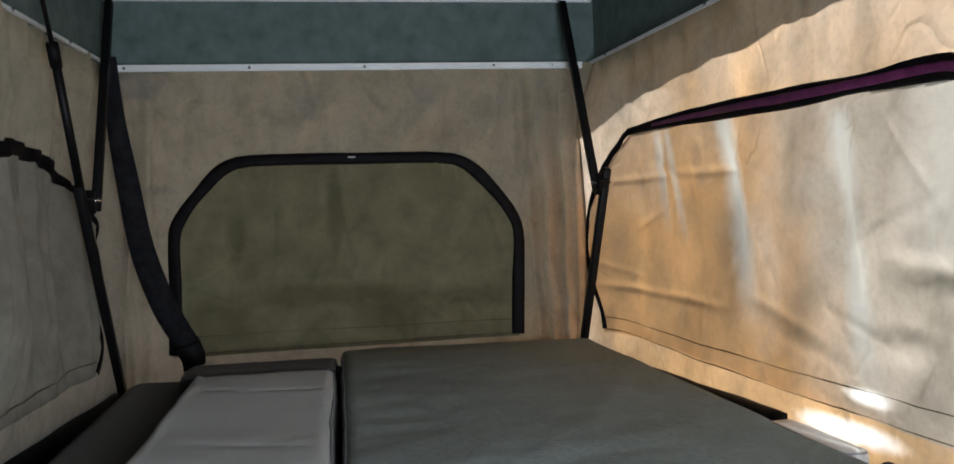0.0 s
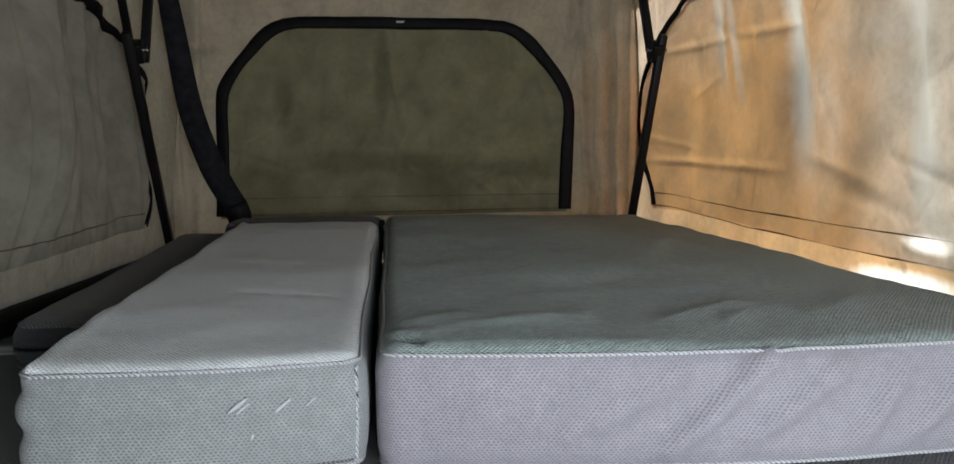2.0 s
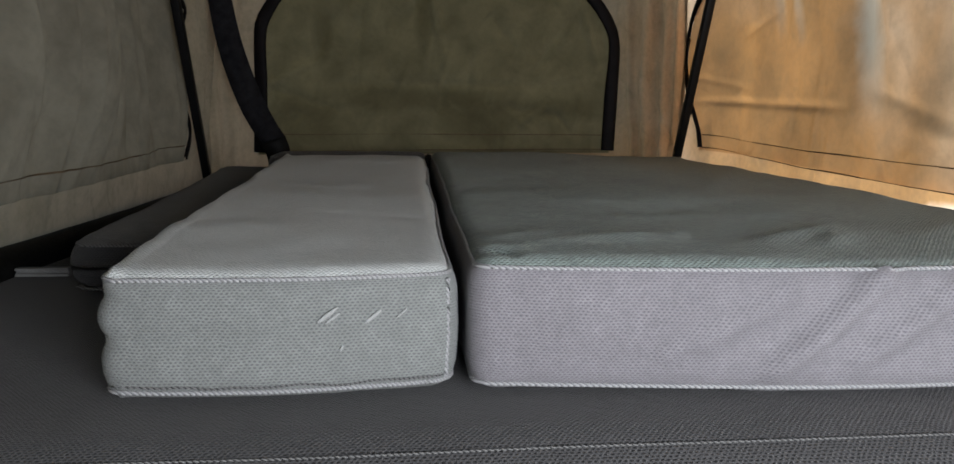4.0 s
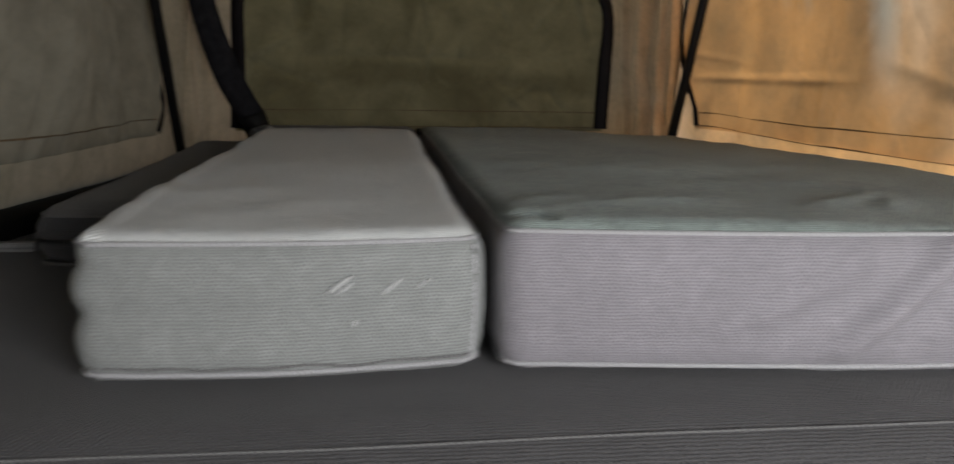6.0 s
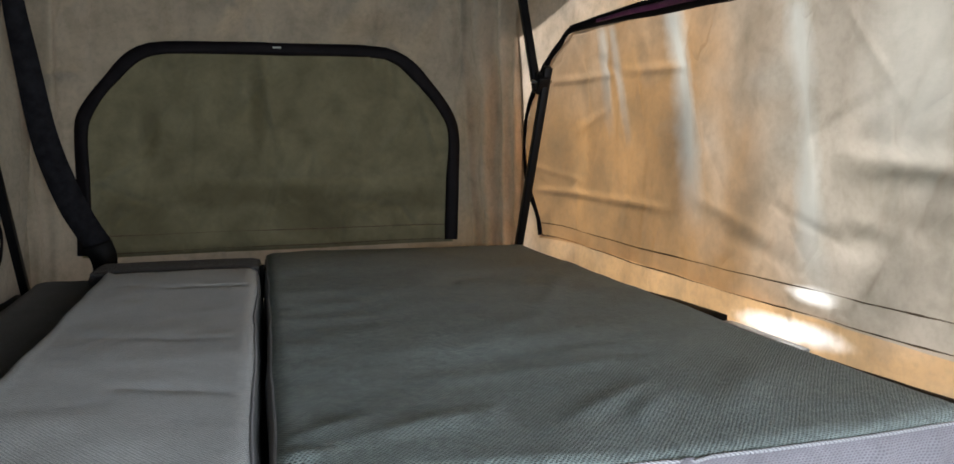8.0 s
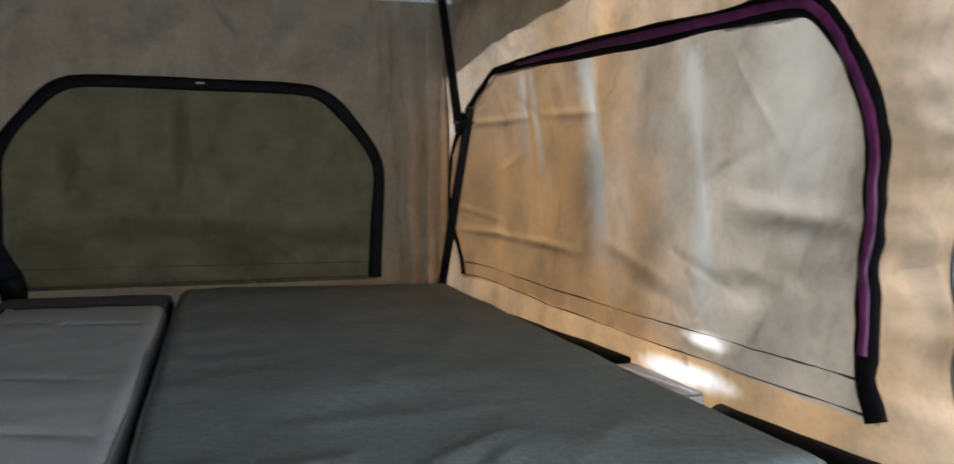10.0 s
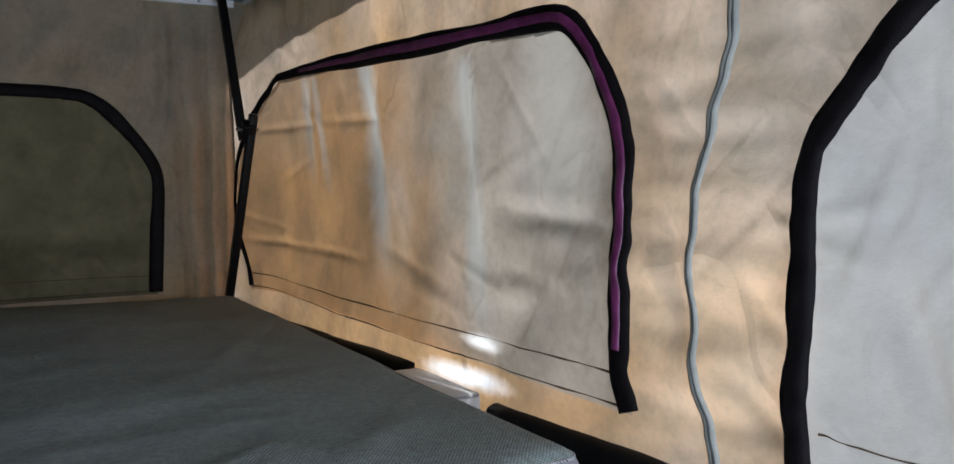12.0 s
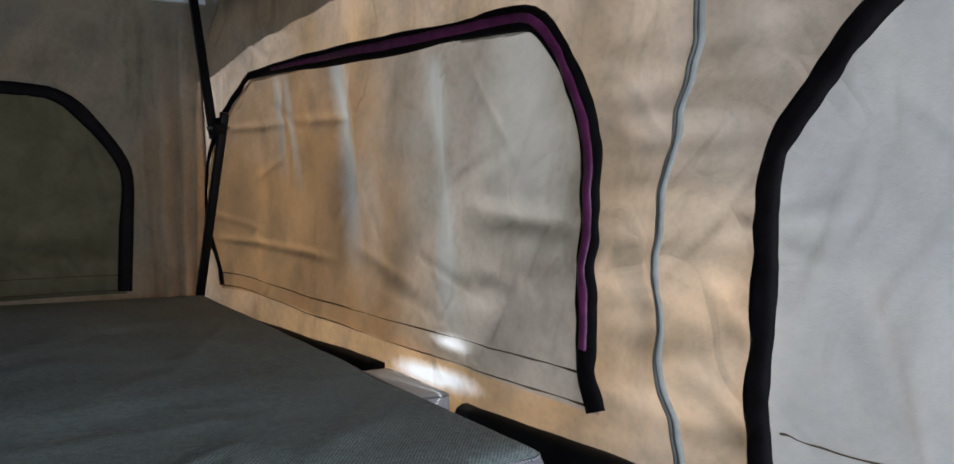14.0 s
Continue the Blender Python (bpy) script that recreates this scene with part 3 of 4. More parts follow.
part("label_tag", ribbon_mesh(north, [Vector((0.075 + 0.004 * k, 0.864, 0)) for k in range(8)], 0.007, 0.026, 0.0015), ZIP_GREY, bpy.data.objects["window_1"], "tiny pale woven tag")

ZIP_LINE_PTS = [(0.912, 1.19), (0.912, 1.0), (0.914, 0.825), (0.919, 0.760), (0.942, 0.678), (0.964, 0.602), (0.975, 0.523), (0.982, 0.444), (0.981, 0.344), (0.967, 0.255), (0.950, 0.179), (0.931, 0.093), (0.922, 0.04)]
zip_line = smooth_line([(u, v, 0) for u, v in ZIP_LINE_PTS], 10)
zipper = tagged(part("wall_zip", ribbon_mesh(east, zip_line, 0.019, 0.002, 0.005, 0.06, 3.0), ZIP_GREY), "pale grey zip running up the canvas wall", "zip", kind="structure")
part("teeth", ribbon_mesh(east, [p + Vector((-0.002, 0, 0)) for p in zip_line], 0.0035, 0.0065, 0.0015, 0.1, 8.0), ZIP_LINE, zipper, "dark line of zip teeth")


# ---- roof ----
def east_x(y):
    return 1.03 + 0.095 * (3.1 - y)


def west_x(y):
    return -(0.76 + 0.06 * (3.1 - y))


def slab_mesh(corners, z0, z1):
    """A flat slab over a plan of corners."""
    bm = bmesh.new()
    low = [bm.verts.new((x, y, z0)) for x, y in corners]
    high = [bm.verts.new((x, y, z1)) for x, y in corners]
    bm.faces.new(low[::-1])
    bm.faces.new(high)
    for k in range(len(corners)):
        n = (k + 1) % len(corners)
        bm.faces.new((low[k], low[n], high[n], high[k]))
    bmesh.ops.bevel(bm, geom=bm.edges[:], offset=0.003, segments=2, affect="EDGES", profile=0.5)
    return bm


def flat(ob):
    for p in ob.data.polygons:
        p.use_smooth = False
    return ob


Y0, Y1 = -0.95, 3.10
tagged(flat(part("ceiling", slab_mesh([(west_x(Y0) - 0.12, Y0 - 0.1), (east_x(Y0) + 0.14, Y0 - 0.1), (east_x(Y1) + 0.14, Y1 + 0.16), (west_x(Y1) - 0.12, Y1 + 0.16)], 1.475, 1.52), CEILING)), "black lined ceiling of the pop-up roof", "ceiling", kind="structure")
fascias = (
    ("fascia_north", [(-0.775, 3.135), (1.045, 3.135), (1.045, 3.165), (-0.775, 3.165)], "dark green-grey lined end of the roof shell"),
    ("fascia_east", [(east_x(Y0) + 0.015, Y0), (east_x(Y0) + 0.045, Y0), (east_x(3.17) + 0.045, 3.17), (east_x(3.17) + 0.015, 3.17)], "dark lined long side of the roof shell"),
    ("fascia_west", [(west_x(Y0) - 0.045, Y0), (west_x(Y0) - 0.015, Y0), (west_x(3.17) - 0.015, 3.17), (west_x(3.17) - 0.045, 3.17)], "dark lined long side of the roof shell"),
    ("fascia_south", [(west_x(Y0), Y0 - 0.04), (east_x(Y0), Y0 - 0.04), (east_x(Y0), Y0 - 0.01), (west_x(Y0), Y0 - 0.01)], "dark lined rear end of the roof shell"),
)
for name, plan, label in fascias:
    tagged(flat(part(name, slab_mesh(plan, 1.215, 1.473), LINER)), label, "roof lining", kind="structure")
lips = (
    ("roof_lip_east", [(east_x(Y0) + 0.075, Y0 - 0.1), (east_x(Y0) + 0.095, Y0 - 0.1), (east_x(Y1) + 0.095, Y1 + 0.17), (east_x(Y1) + 0.075, Y1 + 0.17)]),
    ("roof_lip_west", [(west_x(Y0) - 0.095, Y0 - 0.1), (west_x(Y0) - 0.075, Y0 - 0.1), (west_x(Y1) - 0.075, Y1 + 0.17), (west_x(Y1) - 0.095, Y1 + 0.17)]),
)
for name, plan in lips:
    bm = slab_mesh(plan, 1.13, 1.53)
    for vert in bm.verts:
        if vert.co.z < 1.2:
            vert.co.z += 0.045 * (Y1 - vert.co.y)
    tagged(flat(part(name, bm, SHELL)), "grey overhanging edge of the roof shell", "roof edge", kind="structure")


def rail(name, pts, height, depth, mat, label, beads=()):
    """An extruded rail with a small lip, along two points."""
    (xa, ya, za), (xb, yb, zb) = pts
    d = Vector((xb - xa, yb - ya, 0))
    n = Vector((d.y, -d.x, 0)).normalized()
    prof = [(0, -height / 2), (depth, -height / 2), (depth, -height * 0.18), (depth * 0.72, -height * 0.10), (depth * 0.72, height * 0.12), (depth, height * 0.2), (depth, height / 2), (0, height / 2)]
    bm = bmesh.new()
    ends = [[bm.verts.new(Vector(p) + n * a + Vector((0, 0, b))) for a, b in prof] for p in pts]
    for k in range(len(prof)):
        j = (k + 1) % len(prof)
        bm.faces.new((ends[0][k], ends[0][j], ends[1][j], ends[1][k]))
    bm.faces.new(ends[0][::-1])
    bm.faces.new(ends[1])
    bmesh.ops.recalc_face_normals(bm, faces=bm.faces[:])
    ob = tagged(flat(part(name, bm, mat)), label, "rail", kind="structure")
    for s in beads:
        c = Vector(pts[0]).lerp(Vector(pts[1]), s) + n * depth
        b = bmesh.new()
        bmesh.ops.create_uvsphere(b, u_segments=10, v_segments=6, radius=0.006, matrix=Matrix.Translation(c))
        part("rivet", b, CHROME, ob)
    return ob


rail("trim_north", ((-0.745, 3.090, 1.195), (0.975, 3.090, 1.195)), 0.024, 0.016, ALLOY, "bright aluminium rail holding the end canvas", (0.03, 0.28, 0.52, 0.80, 0.93))
rail("trim_north_upper", ((-0.765, 3.130, 1.452), (1.03, 3.130, 1.452)), 0.014, 0.012, ALLOY, "thin aluminium trim under the ceiling")
rail("trim_east", ((east_x(3.10) - 0.014, 3.09, 1.205), (east_x(Y0) - 0.014, Y0, 1.205)), 0.010, 0.010, ALLOY, "thin aluminium rail along the long wall", (0.04, 0.22, 0.3))
rail("trim_west", ((west_x(Y0) + 0.014, Y0, 1.205), (west_x(3.10) + 0.014, 3.09, 1.205)), 0.010, 0.010, ALLOY, "thin aluminium rail along the long wall", (0.8, 0.9))
tagged(flat(part("trim_header", box_mesh(-0.78, 1.04, 3.04, 3.13, 1.459, 1.473), CEILING)), "black header under the ceiling", "trim", kind="structure")


# ---- bed base and floor ----
def knots(a, b, r, step):
    """Places along an edge, close together where it is rounded."""
    mid = spread(a + r, b - r, step)
    return [a, a + r * 0.3, a + r * 0.6] + mid + [b - r * 0.6, b - r * 0.3, b]


def cushion_mesh(x0, x1, y0, y1, z0, z1, r, deform, which, step=0.0085):
    """The top or the sides of an upholstered block: rounded edges, cloth slack, flat cloth coordinates in metres."""
    lo, hi = Vector((x0, y0, z0)), Vector((x1, y1, z1))
    ks = [knots(lo[0], hi[0], r, step), knots(lo[1], hi[1], r, step * 1.6), knots(lo[2], hi[2], r, step)]
    bm = bmesh.new()
    uv = bm.loops.layers.uv.new("cloth")
    made = {}

    def vert(i, j, k):
        if (i, j, k) not in made:
            p = Vector((ks[0][i], ks[1][j], ks[2][k]))
            q = Vector([min(max(p[a], lo[a] + r), hi[a] - r) for a in range(3)])
            d = p - q
            face = d.normalized()
            made[i, j, k] = bm.verts.new(deform(q + face * r, face))
        return made[i, j, k]

    n = [len(k) - 1 for k in ks]
    for axis, side in ((2, n[2]),) if which == "top" else ((0, 0), (0, n[0]), (1, 0), (1, n[1]), (2, 0)):
        a, b = [c for c in range(3) if c != axis]
        for i in range(n[a]):
            for j in range(n[b]):
                ids = []
                for di, dj in ((0, 0), (1, 0), (1, 1), (0, 1)):
                    c = [0, 0, 0]
                    c[axis], c[a], c[b] = side, i + di, j + dj
                    ids.append(tuple(c))
                if (axis == 0) == (side == 0) if axis != 1 else side != 0:
                    ids.reverse()
                f = bm.faces.new([vert(*c) for c in ids])
                for loop, c in zip(f.loops, ids):
                    loop[uv].uv = (ks[a][c[a]], ks[b][c[b]])
    return bm


def crease(p, a, b, height, wide):
    """Height of a soft ridge from a to b (x, z or x, y)."""
    d = b - a
    s = max(0.0, min(1.0, (p - a).dot(d) / d.dot(d)))
    return height * math.exp(-((p - a - d * s).length / wide) ** 2) * (0.35 + 0.65 * math.sin(math.pi * (0.15 + 0.7 * s)))


def slack(p, d, seed, ridges=(), amount=1.0):
    lump = 0.006 * noise.noise((p.x * 3, p.y * 3, p.z * 6 + seed)) + 0.0025 * noise.noise((p.x * 14, p.y * 14, p.z * 16 + seed))
    h = lump * amount
    if d.y < -0.6:
        h += sum(crease(Vector((p.x, p.z)), Vector(a), Vector(b), t, w) for a, b, t, w in ridges)
    return h


def edge_loop(x0, x1, y0, y1, z, r, deform, inset=0.0):
    """A rounded ring round a cushion."""
    pts = []
    for cx, cy, a0 in ((x1 - r, y0 + r, -90), (x1 - r, y1 - r, 0), (x0 + r, y1 - r, 90), (x0 + r, y0 + r, 180)):
        for k in range(9):
            a = radians(a0 + 90 * k / 8)
            pts.append(Vector((cx + (r - inset) * math.cos(a), cy + (r - inset) * math.sin(a), z)))
    full = []
    for p, q in zip(pts, pts[1:] + pts[:1]):
        for s in spread(0, 1, 0.03 / max(0.03, (q - p).length))[:-1]:
            full.append(p.lerp(q, s))
    full.append(full[0].copy())
    out = []
    for p in full:
        d = Vector((-1 if p.x < x0 + r else (1 if p.x > x1 - r else 0), -1 if p.y < y0 + r else (1 if p.y > y1 - r else 0), 0))
        out.append(deform(p, d.normalized() if d.length else Vector((0, 0, 1))))
    return out


def cushion(name, x0, x1, y0, y1, z0, z1, r, mat, side_mat, pipe, label, seed, ridges=(), front=0.0, skew=0.0, amount=1.0, pipe_r=0.0027, category="mattress", folds=(), roll=0.0, rise=0.0, dome=0.0, waves=0.0, corner=False):
    def deform(p, d):
        q = p.copy()
        s = (p.x - x0) / (x1 - x0)
        near = max(0.0, 1 - (p.y - y0) / 0.35)
        q.y += (-front * math.sin(math.pi * min(1, max(0, s))) + skew * (1 - s)) * near
        h = slack(p, d, seed, ridges, amount)
        if d.z > 0.6:
            h += sum(crease(Vector((p.x, p.y)), Vector(a), Vector(b), 0.6 * t if t > 0 else t, w) for a, b, t, w in folds)
        if d.z < -0.5:
            h = min(h, 0.0)
        if waves and d.x < -0.3:
            h += waves * (abs(math.sin(math.pi * (p.z - 0.018) / 0.052)) - 0.4) * (1 + noise.noise((p.y * 9, p.z * 20, seed)))
        q += d * h
        crown = ease((p.y - y0) / 1.6) * (1 - 0.8 * ease((p.y - y1 + 0.45) / 0.45)) if dome else max(0.0, p.y - y0) / (y1 - y0)
        q.z += rise * crown * (1 - dome * ease((s - 0.35) / 0.6)) * (p.z - z0) / (z1 - z0)
        q.z -= roll * max(0.0, 0.82 - p.y) ** 2
        q.z = max(q.z, z0)
        return q

    ob = new(name)
    tagged(ob, label, category)
    part("top_panel", cushion_mesh(x0, x1, y0, y1, z0, z1, r, deform, "top"), mat, ob)
    part("side_panel", cushion_mesh(x0, x1, y0, y1, z0, z1, r, deform, "side"), side_mat, ob, "side panel coloured darker than the top for its light" if side_mat is not mat else "")
    for z, inset in ((z1 - r * 0.30, r * 0.26), (z0 + 0.012, r * 0.16)):
        part("piping", tube_mesh(edge_loop(x0, x1, y0, y1, z, r, deform, inset), pipe_r, 6), pipe, ob, "stitched seam piping")
    if corner:
        # the upright seam of a front corner
        cx, way = x1 - r, Vector((0.62, -0.785, 0))
        upright = [deform(Vector((cx, y0 + r, z)) + way * (r - 0.001 + 0.0012 * noise.noise((z * 60, seed, 0))), way) for z in spread(z0 + 0.016, z1 - 0.014, 0.006)]
        part("corner_seam", tube_mesh(upright, pipe_r, 6), pipe, ob, "upright stitched corner seam")
    return ob


cushion("base_mattress", -0.88, 1.16, 0.56, 3.075, -0.10, 0.0, 0.03, KNIT_BASE, KNIT_BASE, PIPING_DARK, "charcoal mesh base mattress covering the bed deck", 2.0, amount=0.35, roll=3.6)
part("top_seam", tube_mesh([(x, 0.768 + 0.012 * (x - 0.2) + 0.003 * noise.noise((x * 4, 0, 0)), 0.0012 - 3.6 * (0.052 - 0.012 * (x - 0.2)) ** 2 + 0.0021 * noise.noise((x * 3, 2.28, 2.0))) for x in spread(-0.86, 1.14, 0.03)], 0.0013, 6), PIPING_DARK, bpy.data.objects["base_mattress"], "pale seam across the base mattress")

cushion("mattress", 0.023, 0.955, 0.908, 3.020, 0.001, 0.160, 0.032, KNIT_DARK, KNIT_SIDE, PIPING, "dark grey mesh mattress with creased pale front edge", 8.0, front=0.040, rise=0.038, dome=1.0,
        ridges=[((0.500, 0.145), (0.375, 0.035), 0.0190, 0.014), ((0.595, 0.130), (0.472, 0.045), 0.0130, 0.013), ((0.672, 0.118), (0.612, 0.040), 0.0130, 0.013), ((0.392, 0.124), (0.252, 0.055), 0.0110, 0.014), ((0.305, 0.118), (0.190, 0.058), 0.0080, 0.015), ((0.775, 0.128), (0.690, 0.045), 0.0130, 0.013), ((0.865, 0.122), (0.790, 0.045), 0.0110, 0.014), ((0.180, 0.10), (0.110, 0.05), 0.0070, 0.022)],
        folds=[((0.42, 1.06), (0.56, 1.16), 0.010, 0.02), ((0.50, 1.04), (0.55, 1.10), 0.009, 0.015), ((0.12, 1.02), (0.30, 1.10), 0.007, 0.02), ((0.65, 1.05), (0.80, 1.20), 0.006, 0.03), ((0.25, 1.25), (0.70, 1.30), 0.004, 0.03), ((0.55, 1.60), (0.85, 2.3), 0.005, 0.03), ((0.30, 1.06), (0.33, 1.13), 0.006, 0.012), ((0.058, 0.965), (0.078, 0.945), -0.014, 0.008), ((0.04, 1.00), (0.10, 0.99), 0.006, 0.010), ((0.05, 1.05), (0.16, 1.12), 0.005, 0.012)])
cushion("filler_cushion", -0.390, 0.011, 0.925, 2.430, 0.001, 0.149, 0.030, KNIT_PALE, KNIT_DIM_SIDE, PIPING, "pale grey mesh filler cushion beside the mattress", 21.0, front=0.02, skew=-0.025, amount=0.8, rise=0.050, waves=0.011, corner=True,
        ridges=[((-0.13, 0.10), (-0.16, 0.075), 0.003, 0.007), ((-0.175, 0.105), (-0.21, 0.085), 0.003, 0.007), ((-0.36, 0.075), (-0.25, 0.075), -0.004, 0.008)],
        folds=[((-0.20, 2.17), (-0.02, 2.14), -0.008, 0.010), ((-0.34, 2.21), (-0.25, 2.20), -0.005, 0.010), ((-0.30, 1.70), (-0.05, 1.62), -0.003, 0.014), ((-0.20, 1.36), (-0.03, 1.30), -0.0035, 0.012)])


def on_front(thing, x, z):
    """The front of a cushion's side panel at (x, z)."""
    panel = [ob for ob in bpy.data.objects if ob.parent == thing and ob.name.startswith("side_panel")][0]
    best = min((v.co for v in panel.data.vertices if v.co.y < 1.0), key=lambda c: (c.x - x) ** 2 + (c.z - z) ** 2)
    return Vector((x, best.y - 0.0015, z))


filler = bpy.data.objects["filler_cushion"]
for xa, za, xb, zb, wide in ((-0.147, 0.092, -0.124, 0.109, 0.0030), (-0.138, 0.091, -0.122, 0.102, 0.0018), (-0.094, 0.089, -0.076, 0.104, 0.0026), (-0.058, 0.094, -0.047, 0.104, 0.0014), (-0.122, 0.058, -0.119, 0.065, 0.0018)):
    pts = [on_front(filler, xa + (xb - xa) * k / 5, za + (zb - za) * k / 5) for k in range(6)]
    part("scuff", tube_mesh(pts, lambda f, w=wide: w * (0.35 + 0.65 * math.sin(math.pi * min(1, f * 0.9 + 0.05))), 6, 0.35, (0, 1, 0)), LINT, filler, "pale rubbed scuff")
seam_pts = [on_front(filler, -0.375 + 0.37 * k / 40, 0.020 + 0.004 * noise.noise((k * 0.2, 0, 5))) + Vector((0, 0.0008, 0)) for k in range(41)]
part("seam", tube_mesh(seam_pts, 0.0014, 6), PIPING_DARK, filler, "dark sunken seam above the hem")
cushion("side_bolster", -0.640, -0.402, 1.47, 2.70, 0.001, 0.104, 0.052, KNIT_COAL, KNIT_COAL_SHADE, PIPING_DARK, "charcoal mesh bolster along the canvas wall", 33.0, amount=0.8, rise=0.045, category="bolster")
cushion("end_bolster", -0.440, 0.016, 2.450, 2.66, 0.001, 0.196, 0.026, KNIT_BASE, KNIT_BASE, PIPING_DARK, "charcoal mesh bolster at the head of the filler cushion", 41.0, amount=0.8, category="bolster")


def curb(name, xs, y0, y1, z0, z1, label, mat=RUBBER, wide=0.05):
    """A soft rubber edge strip that follows a wall."""
    rows = spread(y0, y1, 0.06)
    bm = bmesh.new()
    rings = []
    for y in rows:
        x = xs(y) + 0.004 * noise.noise((y * 4, z1, 0))
        s = 1 if x > 0 else -1
        rings.append([bm.verts.new((x - s * a, y, b)) for a, b in ((0, z0), (0, z1), (wide * 0.6, z1), (wide * 0.92, z1 - 0.008), (wide, z1 - 0.02), (wide, z0))])
    for a, b in zip(rings, rings[1:]):
        for i in range(6):
            bm.faces.new((a[i], a[(i + 1) % 6], b[(i + 1) % 6], b[i]))
    bm.faces.new(rings[0][::-1])
    bm.faces.new(rings[-1])
    bmesh.ops.recalc_face_normals(bm, faces=bm.faces[:])
    return tagged(part(name, bm, mat), label, "edge strip", kind="structure")


curb("curb_east", lambda y: east_x(y) + 0.02, -0.9, 1.55, -0.02, 0.062, "black rubber edge strip under the canvas wall")
curb("curb_east_far", lambda y: east_x(y) + 0.02, 1.905, 3.06, -0.02, 0.093, "black rubber edge strip under the canvas wall")
curb("curb_west", lambda y: west_x(y) - 0.01, 0.3, 3.06, -0.02, 0.055, "black rubber edge strip under the canvas wall", wide=0.055)
# the pad's white mesh stands in for direct sun on the cloth
cushion("loose_mesh_pad", 1.03, 1.150, 1.565, 1.895, 0.001, 0.084, 0.018, KNIT_SUNLIT, KNIT_SUNLIT, PIPING, "mesh pad with a patch of sun put into its white colour", 55.0, amount=0.7, category="pad")
rail("trim_deck", ((-0.80, 1.675, 0.010), (-0.70, 1.675, 0.010)), 0.016, 0.02, SHELL, "short aluminium deck strip")
tagged(flat(part("bed_deck", slab_mesh([(-1.0, 0.60), (1.30, 0.60), (1.10, 3.17), (-0.90, 3.17)], -0.16, -0.101), DECK)), "dark bed deck of the vehicle", "deck", kind="structure")
tagged(flat(part("deck_front", slab_mesh([(-1.0, 0.60), (1.30, 0.60), (1.30, 0.63), (-1.0, 0.63)], -1.10, -0.161), DECK)), "dark panel under the bed deck", "panel", kind="structure")
tagged(flat(part("floor", slab_mesh([(-1.2, -1.0), (1.55, -1.0), (1.55, 0.64), (-1.2, 0.64)], -1.16, -1.10), DECK)), "dark low floor of the vehicle", "floor", kind="structure")
for name, xs in (("skirt_east", lambda y: east_x(y) + 0.03), ("skirt_west", lambda y: west_x(y) - 0.03)):
    bm = slab_mesh([(xs(-0.95), -0.95), (xs(-0.95) + 0.02, -0.95), (xs(3.15) + 0.02, 3.15), (xs(3.15), 3.15)], -1.10, 0.05)
    tagged(flat(part(name, bm, RUBBER)), "black lower body edge under the canvas", "body edge", kind="structure")


# rear end: canvas round the open hatch
def south(u, v, lift=0.0):
    return Vector((u, -0.55 + fold(u, v, 91.0), v))


tagged(part("wall_south", grid_mesh(spread(west_x(-0.95), east_x(-0.95), 0.04), spread(-1.10, 1.215, 0.04), south, lambda u, v: not (-0.30 < u < 0.90 and v < 0.76)), CANVAS), "khaki canvas round the open rear hatch", "tent wall", kind="structure")
bm = bmesh.new()
bmesh.ops.create_grid(bm, x_segments=20, y_segments=20, size=600.0, matrix=Matrix.Translation((0, 0, -1.25)))
tagged(part("ground", bm, GROUND), "dry bare ground outside", "ground", kind="structure")


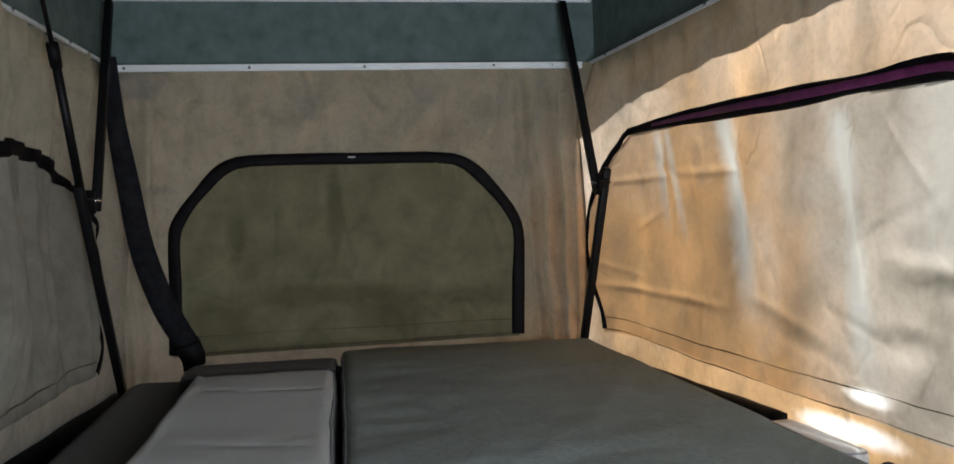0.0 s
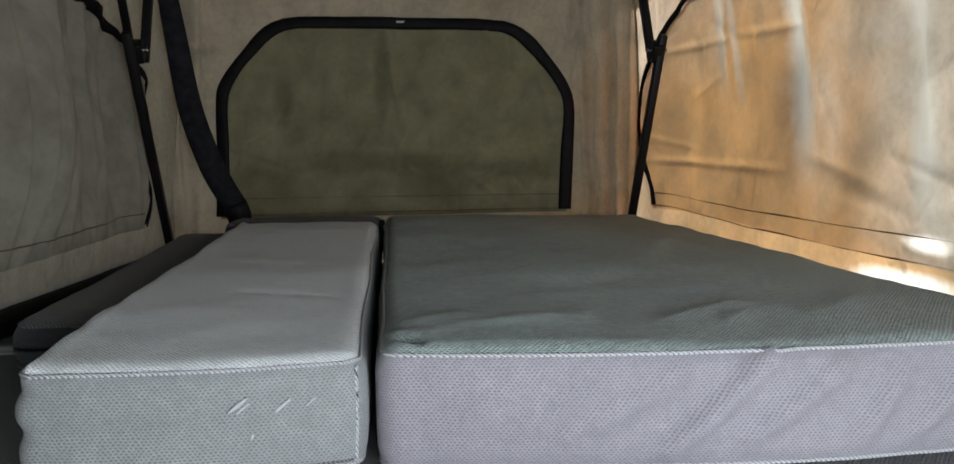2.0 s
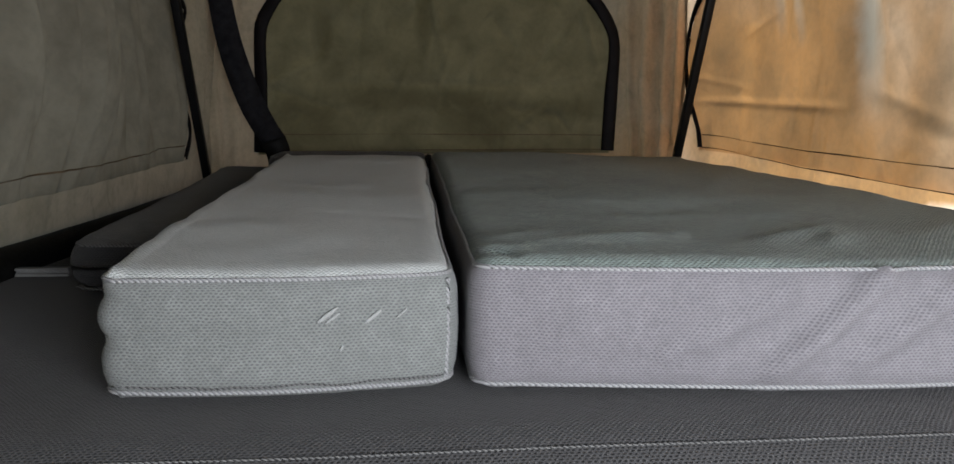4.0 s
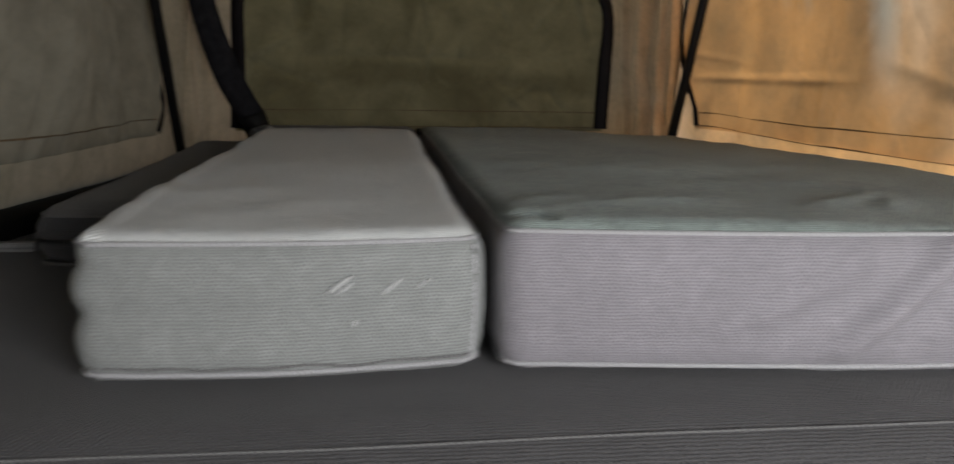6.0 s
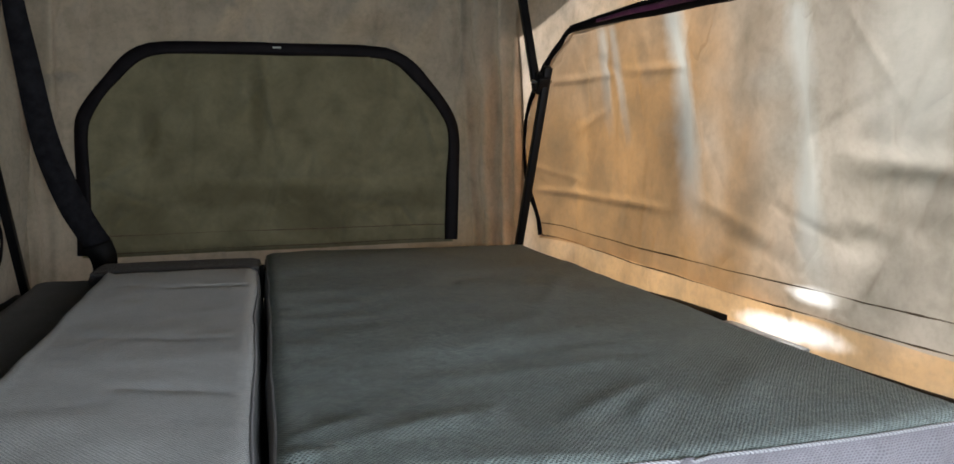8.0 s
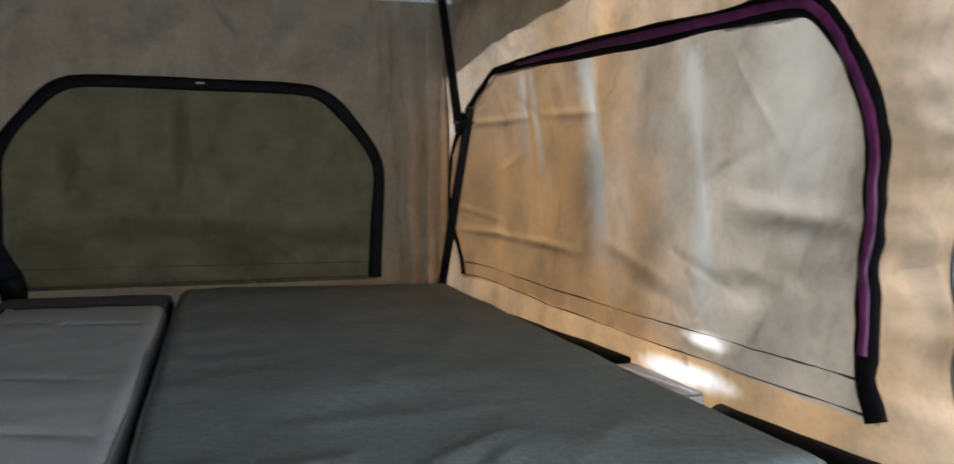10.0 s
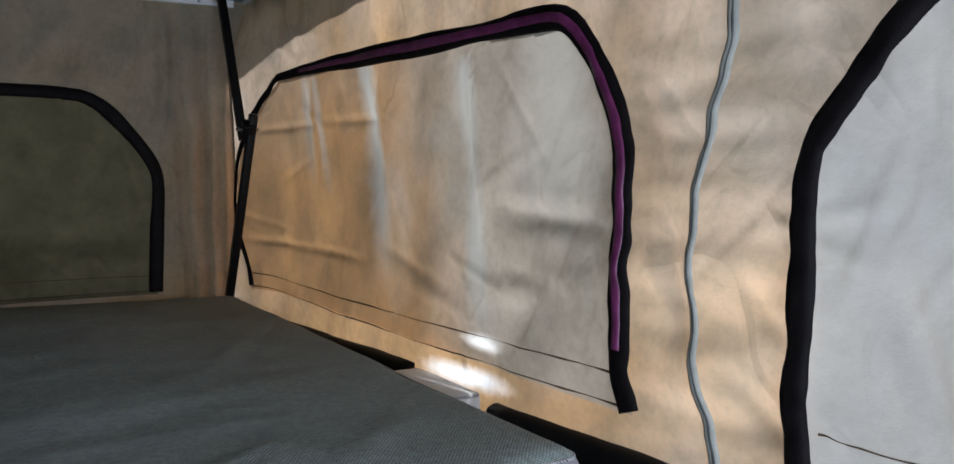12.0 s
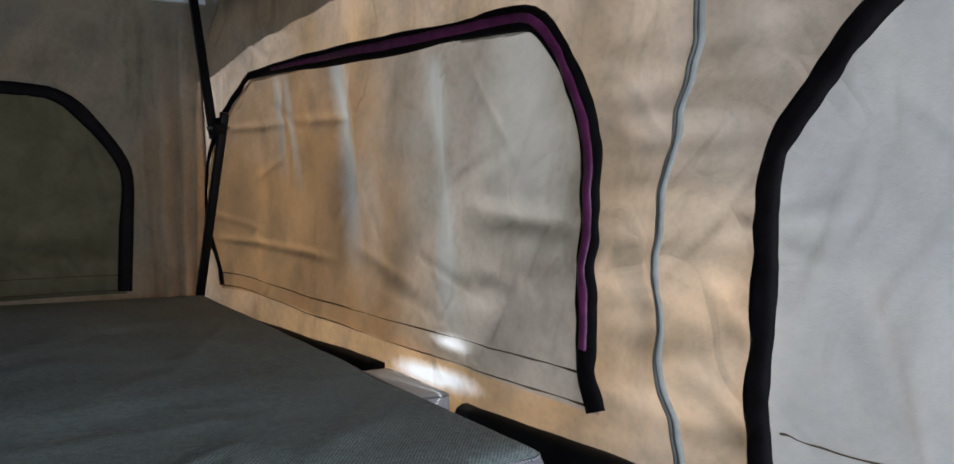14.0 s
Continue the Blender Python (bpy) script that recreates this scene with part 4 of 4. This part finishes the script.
# ---- unseen tree added outside to dapple the sunny wall ----
def shade_tree(base, leaves, gaps):
    """gaps: openings of the crown, by the places (along, up, radii) on the wall that the sun reaches through them."""
    rnd = random.Random(5)
    ob = tagged(new("shade_tree"), "unseen leafy tree added to dapple the sunny canvas wall", "tree")
    way = Vector((math.cos(e) * math.cos(a), math.cos(e) * math.sin(a), math.sin(e)))
    top = Vector(base) + Vector((-0.5, -0.4, 7.2))
    part("trunk", tube_mesh(smooth_line([base, Vector(base).lerp(top, 0.4) + Vector((0.15, 0.1, 0)), Vector(base).lerp(top, 0.75), top], 8), lambda s: 0.17 - 0.12 * s, 10), BARK, ob)
    for u, v in ((2.9, 0.9), (2.4, 0.3), (2.0, 0.9), (1.6, 0.7), (1.2, 0.3), (0.8, 0.9), (0.2, 0.5)):
        c = Vector((east_x(u), u, v)) + way * 8.0
        root = Vector(base).lerp(top, rnd.uniform(0.6, 0.95))
        part("limb", tube_mesh(smooth_line([root, root.lerp(c, 0.5) + Vector((0, 0, 0.2)), c], 6), lambda s: 0.03 - 0.024 * s, 6), BARK, ob)
    crown = bmesh.new()
    left = leaves
    while left:
        u, v = rnd.uniform(-0.6, 3.25), rnd.uniform(-0.05, 1.2)
        thin = max(math.exp(-((u - gu) / ru) ** 2 - ((v - gv) / rv) ** 2) for gu, gv, ru, rv in gaps)
        if rnd.random() > (0.55 + 0.55 * noise.noise((u * 2.2, v * 2.0, 21.0)) + 0.45 * noise.noise((u * 6, v * 4.0, 3.0))) * (1 - thin):
            continue
        left -= 1
        p = Vector((east_x(u), u, v)) + way * (8.0 + rnd.gauss(0, 0.35))
        n = Vector([rnd.gauss(0, 1) for _ in range(3)]).normalized()
        d = n.orthogonal().normalized()
        w = n.cross(d)
        ln, wd = rnd.uniform(0.05, 0.09), rnd.uniform(0.022, 0.036)
        crown.faces.new([crown.verts.new(p + d * x * ln + w * y * wd + n * z * 0.012) for x, y, z in ((-0.5, 0, 0), (0, -0.5, 0.5), (0.5, 0, -0.3), (0, 0.5, 0.5))])
    part("crown", crown, LEAF, ob)
    return ob


shade_tree((7.6, 1.9, -1.25), 2300, [(1.76, 0.07, 0.36, 0.16), (1.95, 0.65, 0.10, 0.3), (1.62, 0.62, 0.09, 0.3), (1.30, 0.68, 0.16, 0.2), (0.9, 0.35, 0.2, 0.25)])


# ---- struts ----
def bar_mesh(a, b, wide, thick, across=(1, 0, 0), bevel=0.003):
    a, b = Vector(a), Vector(b)
    d = (b - a).normalized()
    side = (Vector(across) - d * d.dot(Vector(across))).normalized()
    m = Matrix((side, d.cross(side), d)).transposed().to_4x4()
    bm = bmesh.new()
    bmesh.ops.create_cube(bm, size=1.0, matrix=Matrix.Translation((a + b) / 2) @ m @ Matrix.Diagonal((thick, wide, (b - a).length, 1)))
    bmesh.ops.bevel(bm, geom=bm.edges[:], offset=bevel, segments=2, affect="EDGES", profile=0.5)
    return bm


def bolt_mesh(c, across, radius, length):
    c, w = Vector(c), Vector(across).normalized()
    return tube_mesh([c - w * length / 2, c + w * length / 2], radius, 8)


def scissor(top, joint_top, joint_low, foot, label):
    ob = tagged(new("roof_strut"), label, "roof strut", group="folding roof struts")
    part("upper_arm", bar_mesh(top, joint_top, 0.030, 0.026), STEEL, ob)
    part("lower_arm", bar_mesh(joint_low, foot, 0.030, 0.026), STEEL, ob)
    c = Vector(joint_top).lerp(Vector(joint_low), 0.4)
    part("bracket", bar_mesh(c + Vector((0, -0.02, 0.02)), c + Vector((0, 0.02, -0.03)), 0.045, 0.036), STEEL, ob)
    part("bolt", bolt_mesh(c, (1, 0, 0), 0.006, 0.072), CHROME, ob, "bright hinge bolt")
    part("foot_plate", box_mesh(foot[0] - 0.02, foot[0] + 0.02, foot[1] - 0.03, foot[1] + 0.02, 0.001, 0.006, 0.002), STEEL, ob)
    part("top_plate", box_mesh(top[0] - 0.02, top[0] + 0.02, top[1] - 0.03, top[1] + 0.03, top[2] + 0.02, 1.474, 0.002), STEEL, ob)
    return ob


scissor((0.897, 3.05, 1.425), (0.933, 2.80, 0.700), (0.957, 2.755, 0.778), (0.915, 3.060, 0.004), "black steel folding roof strut beside the sunlit wall")
scissor((-0.728, 3.05, 1.425), (-0.725, 2.765, 0.690), (-0.73, 2.60, 0.760), (-0.73, 3.060, 0.004), "black steel folding roof strut beside the shaded wall")
gas = tagged(new("gas_strut"), "black gas strut between roof and folding arm", "gas strut")
part("rod", tube_mesh([(-0.73, 2.20, 1.47), (-0.73, 2.44, 1.10)], 0.007, 10), STEEL, gas)
part("cylinder", tube_mesh([(-0.73, 2.425, 1.12), (-0.73, 2.65, 0.70)], 0.013, 12), STEEL, gas)
part("socket", tube_mesh([(-0.73, 2.41, 1.145), (-0.73, 2.445, 1.085)], 0.017, 12), RUBBER, gas)


# ---- hanging webbing ----
def strap_mesh(pts, wide, across, thick=0.004):
    line = smooth_line(pts, 10)
    bm = bmesh.new()
    rings = []
    for k, p in enumerate(line):
        s = k / (len(line) - 1)
        w = wide(s)
        c = across(s)
        d = (line[min(k + 1, len(line) - 1)] - line[max(k - 1, 0)]).normalized()
        n = d.cross(c).normalized()
        curl = 0.010 * math.sin(5 * s + 1)
        rings.append([bm.verts.new(p + c * (a * w) + n * (b * thick + curl * a * a * 4)) for a, b in ((-0.5, -0.5), (0, -0.7), (0.5, -0.5), (0.5, 0.5), (0, 0.7), (-0.5, 0.5))])
    for a, b in zip(rings, rings[1:]):
        for i in range(6):
            bm.faces.new((a[i], a[(i + 1) % 6], b[(i + 1) % 6], b[i]))
    bm.faces.new(rings[0][::-1])
    bm.faces.new(rings[-1])
    bmesh.ops.recalc_face_normals(bm, faces=bm.faces[:])
    return bm


strap = tagged(new("hanging_strap"), "wide charcoal webbing strap hanging in the canvas corner", "strap")
part("webbing", strap_mesh([(-0.735, 3.05, 1.23), (-0.722, 3.05, 1.02), (-0.690, 3.045, 0.80), (-0.650, 3.04, 0.56), (-0.590, 3.03, 0.375), (-0.535, 3.02, 0.265), (-0.492, 3.00, 0.205), (-0.480, 2.985, 0.160)],
     lambda s: 0.046 + 0.026 * math.sin(math.pi * min(1, s * 1.1)) + 0.03 * s, lambda s: Vector((1, 0.1, 0.55 * min(1, 2.0 * s))).normalized()), WEBBING, strap)
part("folded_end", strap_mesh([(-0.500, 2.992, 0.215), (-0.484, 2.984, 0.180), (-0.478, 2.978, 0.140)], lambda s: 0.088 - 0.012 * s, lambda s: Vector((1, 0.1, 0.35)).normalized(), 0.014), RUBBER, strap, "black folded strap end")

hook = tagged(new("gap_toggle"), "small black toggle tucked between the cushions", "toggle")
part("loop", tube_mesh(smooth_line([(0.012, 2.42, 0.10), (0.016, 2.43, 0.180), (0.018, 2.46, 0.188), (0.016, 2.49, 0.10)], 6), 0.005, 8), RUBBER, hook)
part("bead", tube_mesh([(0.010, 2.455, 0.189), (0.026, 2.455, 0.189)], 0.008, 8), RUBBER, hook)
